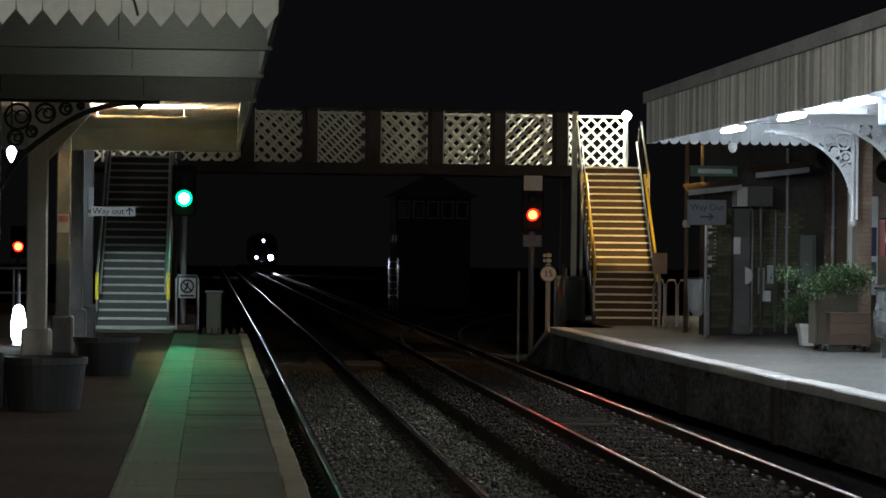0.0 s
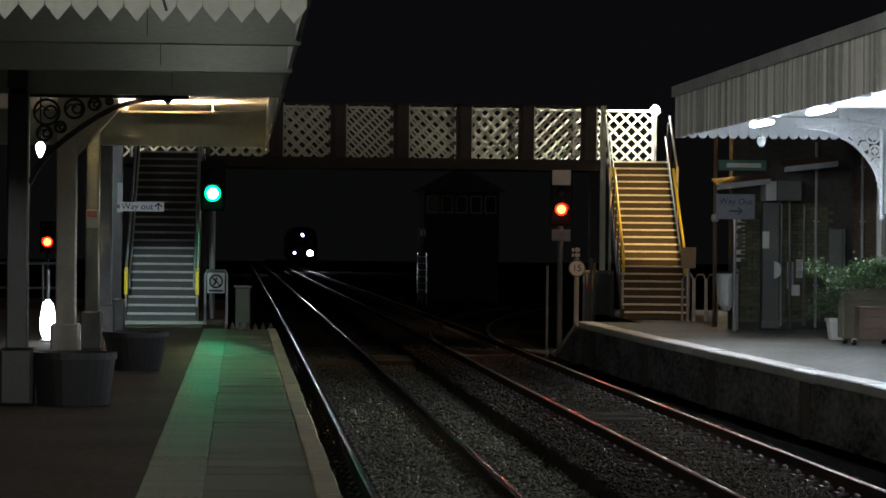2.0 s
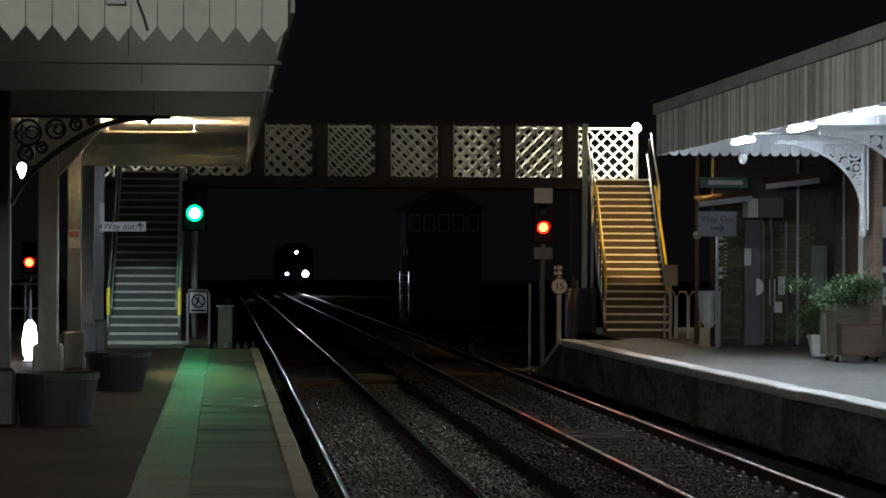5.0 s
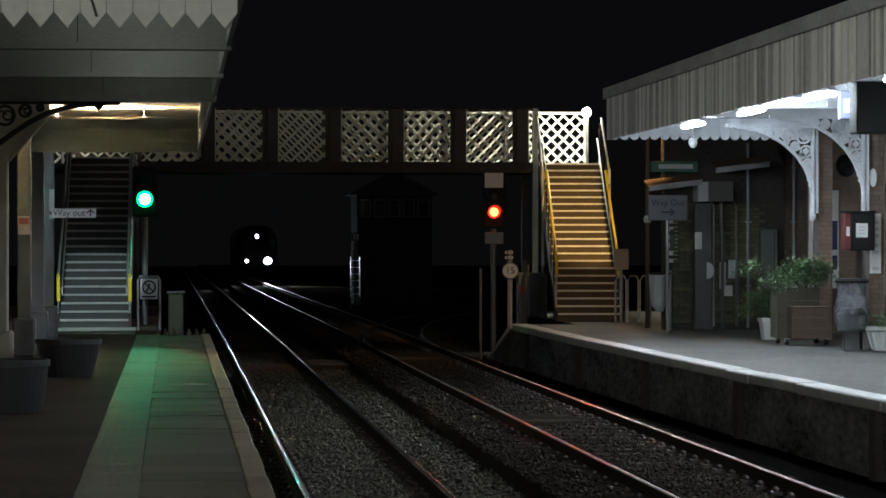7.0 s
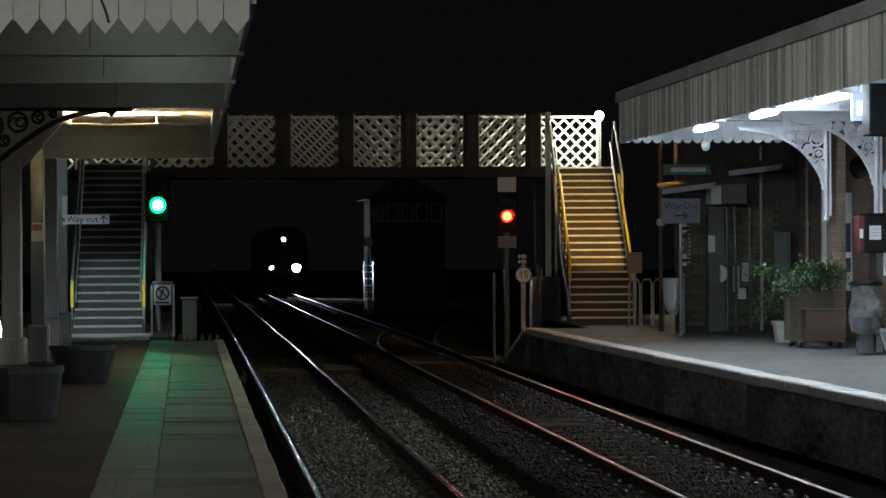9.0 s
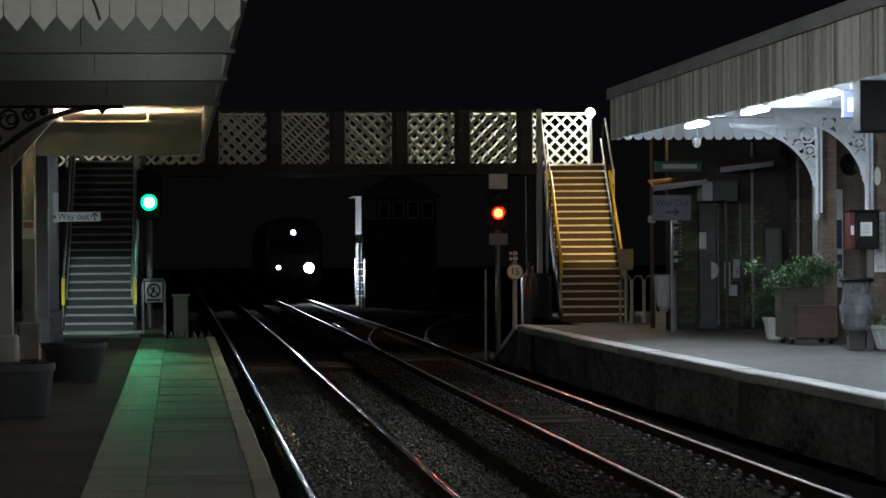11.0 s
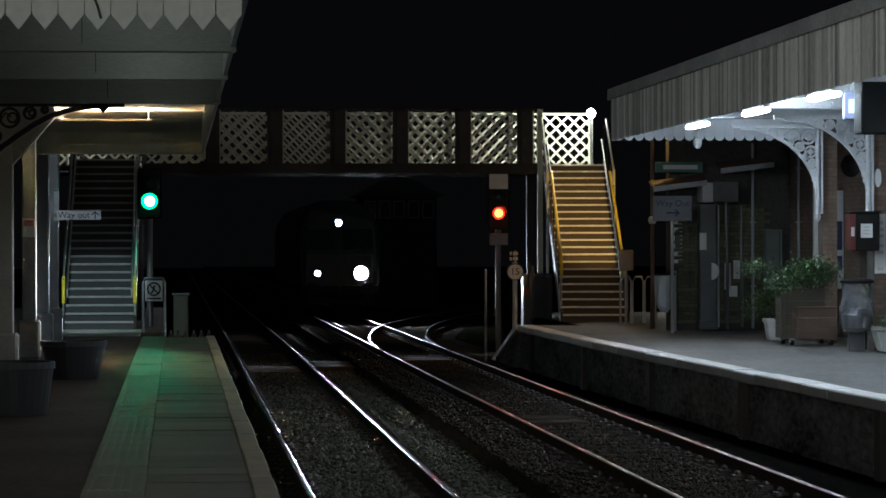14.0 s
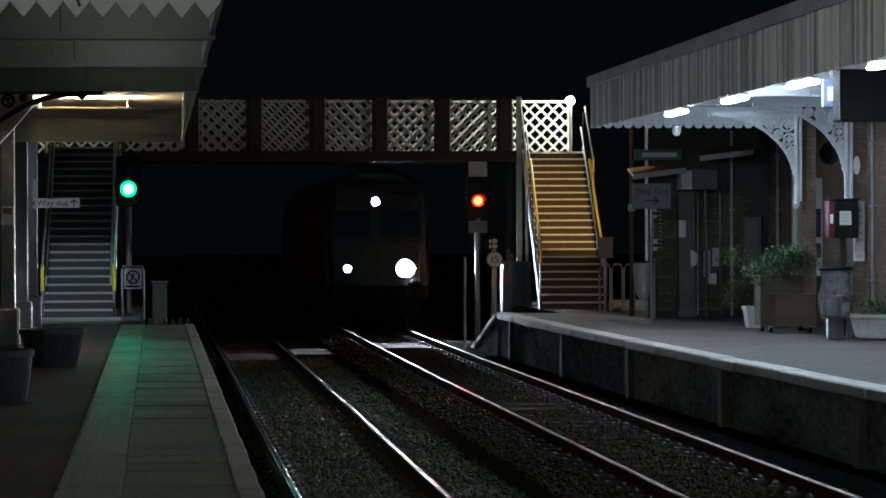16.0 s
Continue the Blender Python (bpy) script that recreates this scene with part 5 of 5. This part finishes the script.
def bay_side():
    """What shows between the columns: railings and a lit panel on the far side of the forecourt."""
    f = thing("railing", "white tubular railing beside the forecourt", "railing", x=-4.3, y=58.0)
    for z in (0.55, 1.05):
        part("rail", Shape().tube([(-2.0, 0, z), (0.6, 0, z)], 0.025), STEEL, f)
    for x in (-1.8, -1.1, -0.4, 0.3):
        part("upright", Shape().tube([(x, 0, 0), (x, 0, 1.08)], 0.025), STEEL, f)
    b = thing("light_bollard", "brightly glowing white light bollard", "bollard light", x=-2.9, y=43.2)
    part("base", Shape().turned([(0.12, 0), (0.12, 0.03), (0.08, 0.05)], n=14), STEEL, b)
    part("glowing_column", Shape().turned([(0.07, 0.05), (0.11, 0.15), (0.12, 0.35), (0.08, 0.58), (0.03, 0.64)], n=14), G_BOLL, b, "glowing white column")
    part("cap", Shape().tube([(0, 0, 0.64), (0, 0, 1.1)], 0.025), STEEL, b)


bay_side()


def unseen_lamp(x, y, mat, label):
    """An unseen lamp standard near the tripod, added to light the valance and platform."""
    l = thing("unseen_lamp", label, "street lamp", "platform lamps", x, y)
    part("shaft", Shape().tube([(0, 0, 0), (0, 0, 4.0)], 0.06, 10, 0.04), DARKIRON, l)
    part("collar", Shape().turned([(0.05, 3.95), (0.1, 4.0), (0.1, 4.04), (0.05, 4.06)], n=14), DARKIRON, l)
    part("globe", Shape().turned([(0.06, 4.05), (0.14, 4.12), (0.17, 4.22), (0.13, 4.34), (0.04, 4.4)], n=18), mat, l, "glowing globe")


FILL_NEAR = glow("fill_near", (1.0, 0.95, 0.86), 600)
unseen_lamp(-2.4, 1.5, FILL_NEAR, "unseen lamp standard added to light the valance and platform")
unseen_lamp(-2.0, -4.0, FILL_NEAR, "unseen lamp standard added to light the valance and platform")
# unseen mast beyond the left canopy, added to brighten the right fascia boards
mast = thing("fill_mast", "tall unseen lamp mast added to light the right canopy boards", "street lamp", "platform lamps", -12.0, 20.0, -1.1)
part("shaft", Shape().tube([(0, 0, 0), (0, 0, 8.4)], 0.09, 10, 0.05), STEEL, mast)
part("globe", Shape().turned([(0.04, 8.45), (0.1, 8.52), (0.13, 8.62), (0.1, 8.72), (0.03, 8.78)], n=18), glow("mast_fill_glow", (1.0, 0.97, 0.9), 2000), mast, "glowing globe")
# plate added to block the mast's light from the bridge and stairs
part("light_block", Shape().box(-0.5, 0.2, 0.57, 0.59, 8.1, 9.1, 0.005), DARKIRON, mast, "added plate that keeps the mast light off bridge and stairs")
part("shade_arm", Shape().tube([(0, 0, 8.3), (0, 0.58, 8.3)], 0.02), STEEL, mast)
tagged(part("wall_west", Shape().box(-4.6, -4.25, -8, 47, -0.02, 4.4), BRICK_D, None, "dark brick wall under the canopy"), kind="structure")


# ---- the train ----
def locomotive():
    """Origin on the rail head at the middle of the front; the body runs back along +y."""
    t = thing("train", "dark approaching train with one bright headlight and two markers", "train")
    prof = [(-1.25, 0.95), (-1.35, 1.15), (-1.36, 2.6), (-1.28, 3.1), (-1.0, 3.55), (-0.5, 3.78), (0.5, 3.78), (1.0, 3.55), (1.28, 3.1), (1.36, 2.6), (1.35, 1.15), (1.25, 0.95)]
    def sec(y, k, dz=0.0):
        return [(x * k, y + (0.35 * max(0, z - 2.1) if y < 1 else 0), z if z < 3 else 3 + (z - 3) * (k if y < 1 else 1) + dz) for x, z in prof]
    part("body", Shape().loft([sec(0.0, 0.9), sec(0.25, 0.97), sec(0.8, 1.0), sec(20.0, 1.0)]), LOCO, t, "dark painted body")
    part("front_panel", Shape().box(-1.05, 1.05, -0.02, 0.05, 1.05, 2.05, 0.015), LOCO_Y, t, "dull front panel")
    for x in (-0.6, 0.6):
        w = part("windscreen", Shape().loft([[(x - 0.48, 0.02 + 0.35 * (z - 2.1), z), (x + 0.48, 0.02 + 0.35 * (z - 2.1), z), (x + 0.48, 0.3 + 0.35 * (z - 2.1), z), (x - 0.48, 0.3 + 0.35 * (z - 2.1), z)] for z in (2.2, 2.85)]), PANE, t, "dark windscreen")
        part("wiper", Shape().tube([(x, 0.02, 2.2), (x + 0.2, 0.2, 2.7)], 0.012, 5), BLACK, w)
    part("buffer_beam", Shape().box(-1.25, 1.25, -0.05, 0.3, 0.75, 1.06, 0.02), BLACK, t)
    part("headlight", Shape().loft([[(0.69 + r * math.cos(a), y, 1.45 + r * math.sin(a)) for a in [2 * math.pi * i / 20 for i in range(20)]] for r, y in ((0.21, 0.0), (0.2, -0.02), (0.1, -0.03))]), G_HEAD, t, "brilliant white headlight")
    part("marker_light", Shape().loft([[(-0.69 + r * math.cos(a), y, 1.45 + r * math.sin(a)) for a in [2 * math.pi * i / 16 for i in range(16)]] for r, y in ((0.09, 0.0), (0.085, -0.02), (0.04, -0.03))]), G_MARK, t, "violet-white marker light")
    part("top_light", Shape().loft([[(r * math.cos(a), y, 3.05 + r * math.sin(a)) for a in [2 * math.pi * i / 16 for i in range(16)]] for r, y in ((0.09, 0.3), (0.085, 0.16), (0.04, 0.15))]), G_MARK, t, "violet-white top light")
    for x, z, r, y0, y1 in ((0.69, 1.45, 0.215, -0.3, 0.0), (-0.69, 1.45, 0.1, -0.2, 0.0), (0, 3.05, 0.1, -0.02, 0.4)):
        circ = lambda rr, y: [(x + rr * math.cos(a), y, z + rr * math.sin(a)) for a in [2 * math.pi * i / 20 for i in range(20)]]
        part("light_housing", Shape().loft([circ(r, y1), circ(r, y0), circ(r + 0.03, y0), circ(r + 0.03, y1)], cap=False), BLACK, t)
    for x in (-0.87, 0.87):
        part("buffer", Shape().tube([(x, -0.5, 0.95), (x, -0.46, 0.95)], 0.22, 18).tube([(x, -0.46, 0.95), (x, 0.0, 0.95)], 0.09, 12), BLACK, t)
    part("coupling_hook", Shape().tube([(0, 0, 1.0), (0, -0.25, 1.0), (0, -0.3, 0.9)], 0.05), BLACK, t)
    part("underframe", Shape().box(-1.1, 1.1, 0.4, 19.5, 0.45, 0.98), BLACK, t)
    for y in (2.2, 4.6, 15.4, 17.8):
        for x in (-0.77, 0.77):
            part("wheel", Shape().tube([(x - 0.06, y, 0.46), (x + 0.06, y, 0.46)], 0.46, 24), BLACK, t)
    return t


train = locomotive()

# seconds, place of the front along the line, its middle
RUN = [(0.0, 270.0, 4.95), (1.0, 260.3, 5.29), (2.0, 249.4, 5.48), (3.0, 237.7, 5.57), (4.0, 225.2, 5.55), (5.0, 212.0, 5.53), (6.0, 198.5, 5.51),
       (7.0, 184.6, 5.47), (8.0, 170.5, 5.42), (9.0, 156.3, 5.37), (10.0, 142.2, 5.31), (11.0, 128.3, 5.25), (12.0, 114.9, 5.17),
       (13.0, 102.0, 5.12), (14.0, 89.6, 5.10), (15.0, 78.1, 5.13), (16.0, 67.4, 5.22)]


def motions():
    walk(train, [(t, pose(x, y, Z_RIGHT + fall(y))) for t, y, x in RUN])


motions()
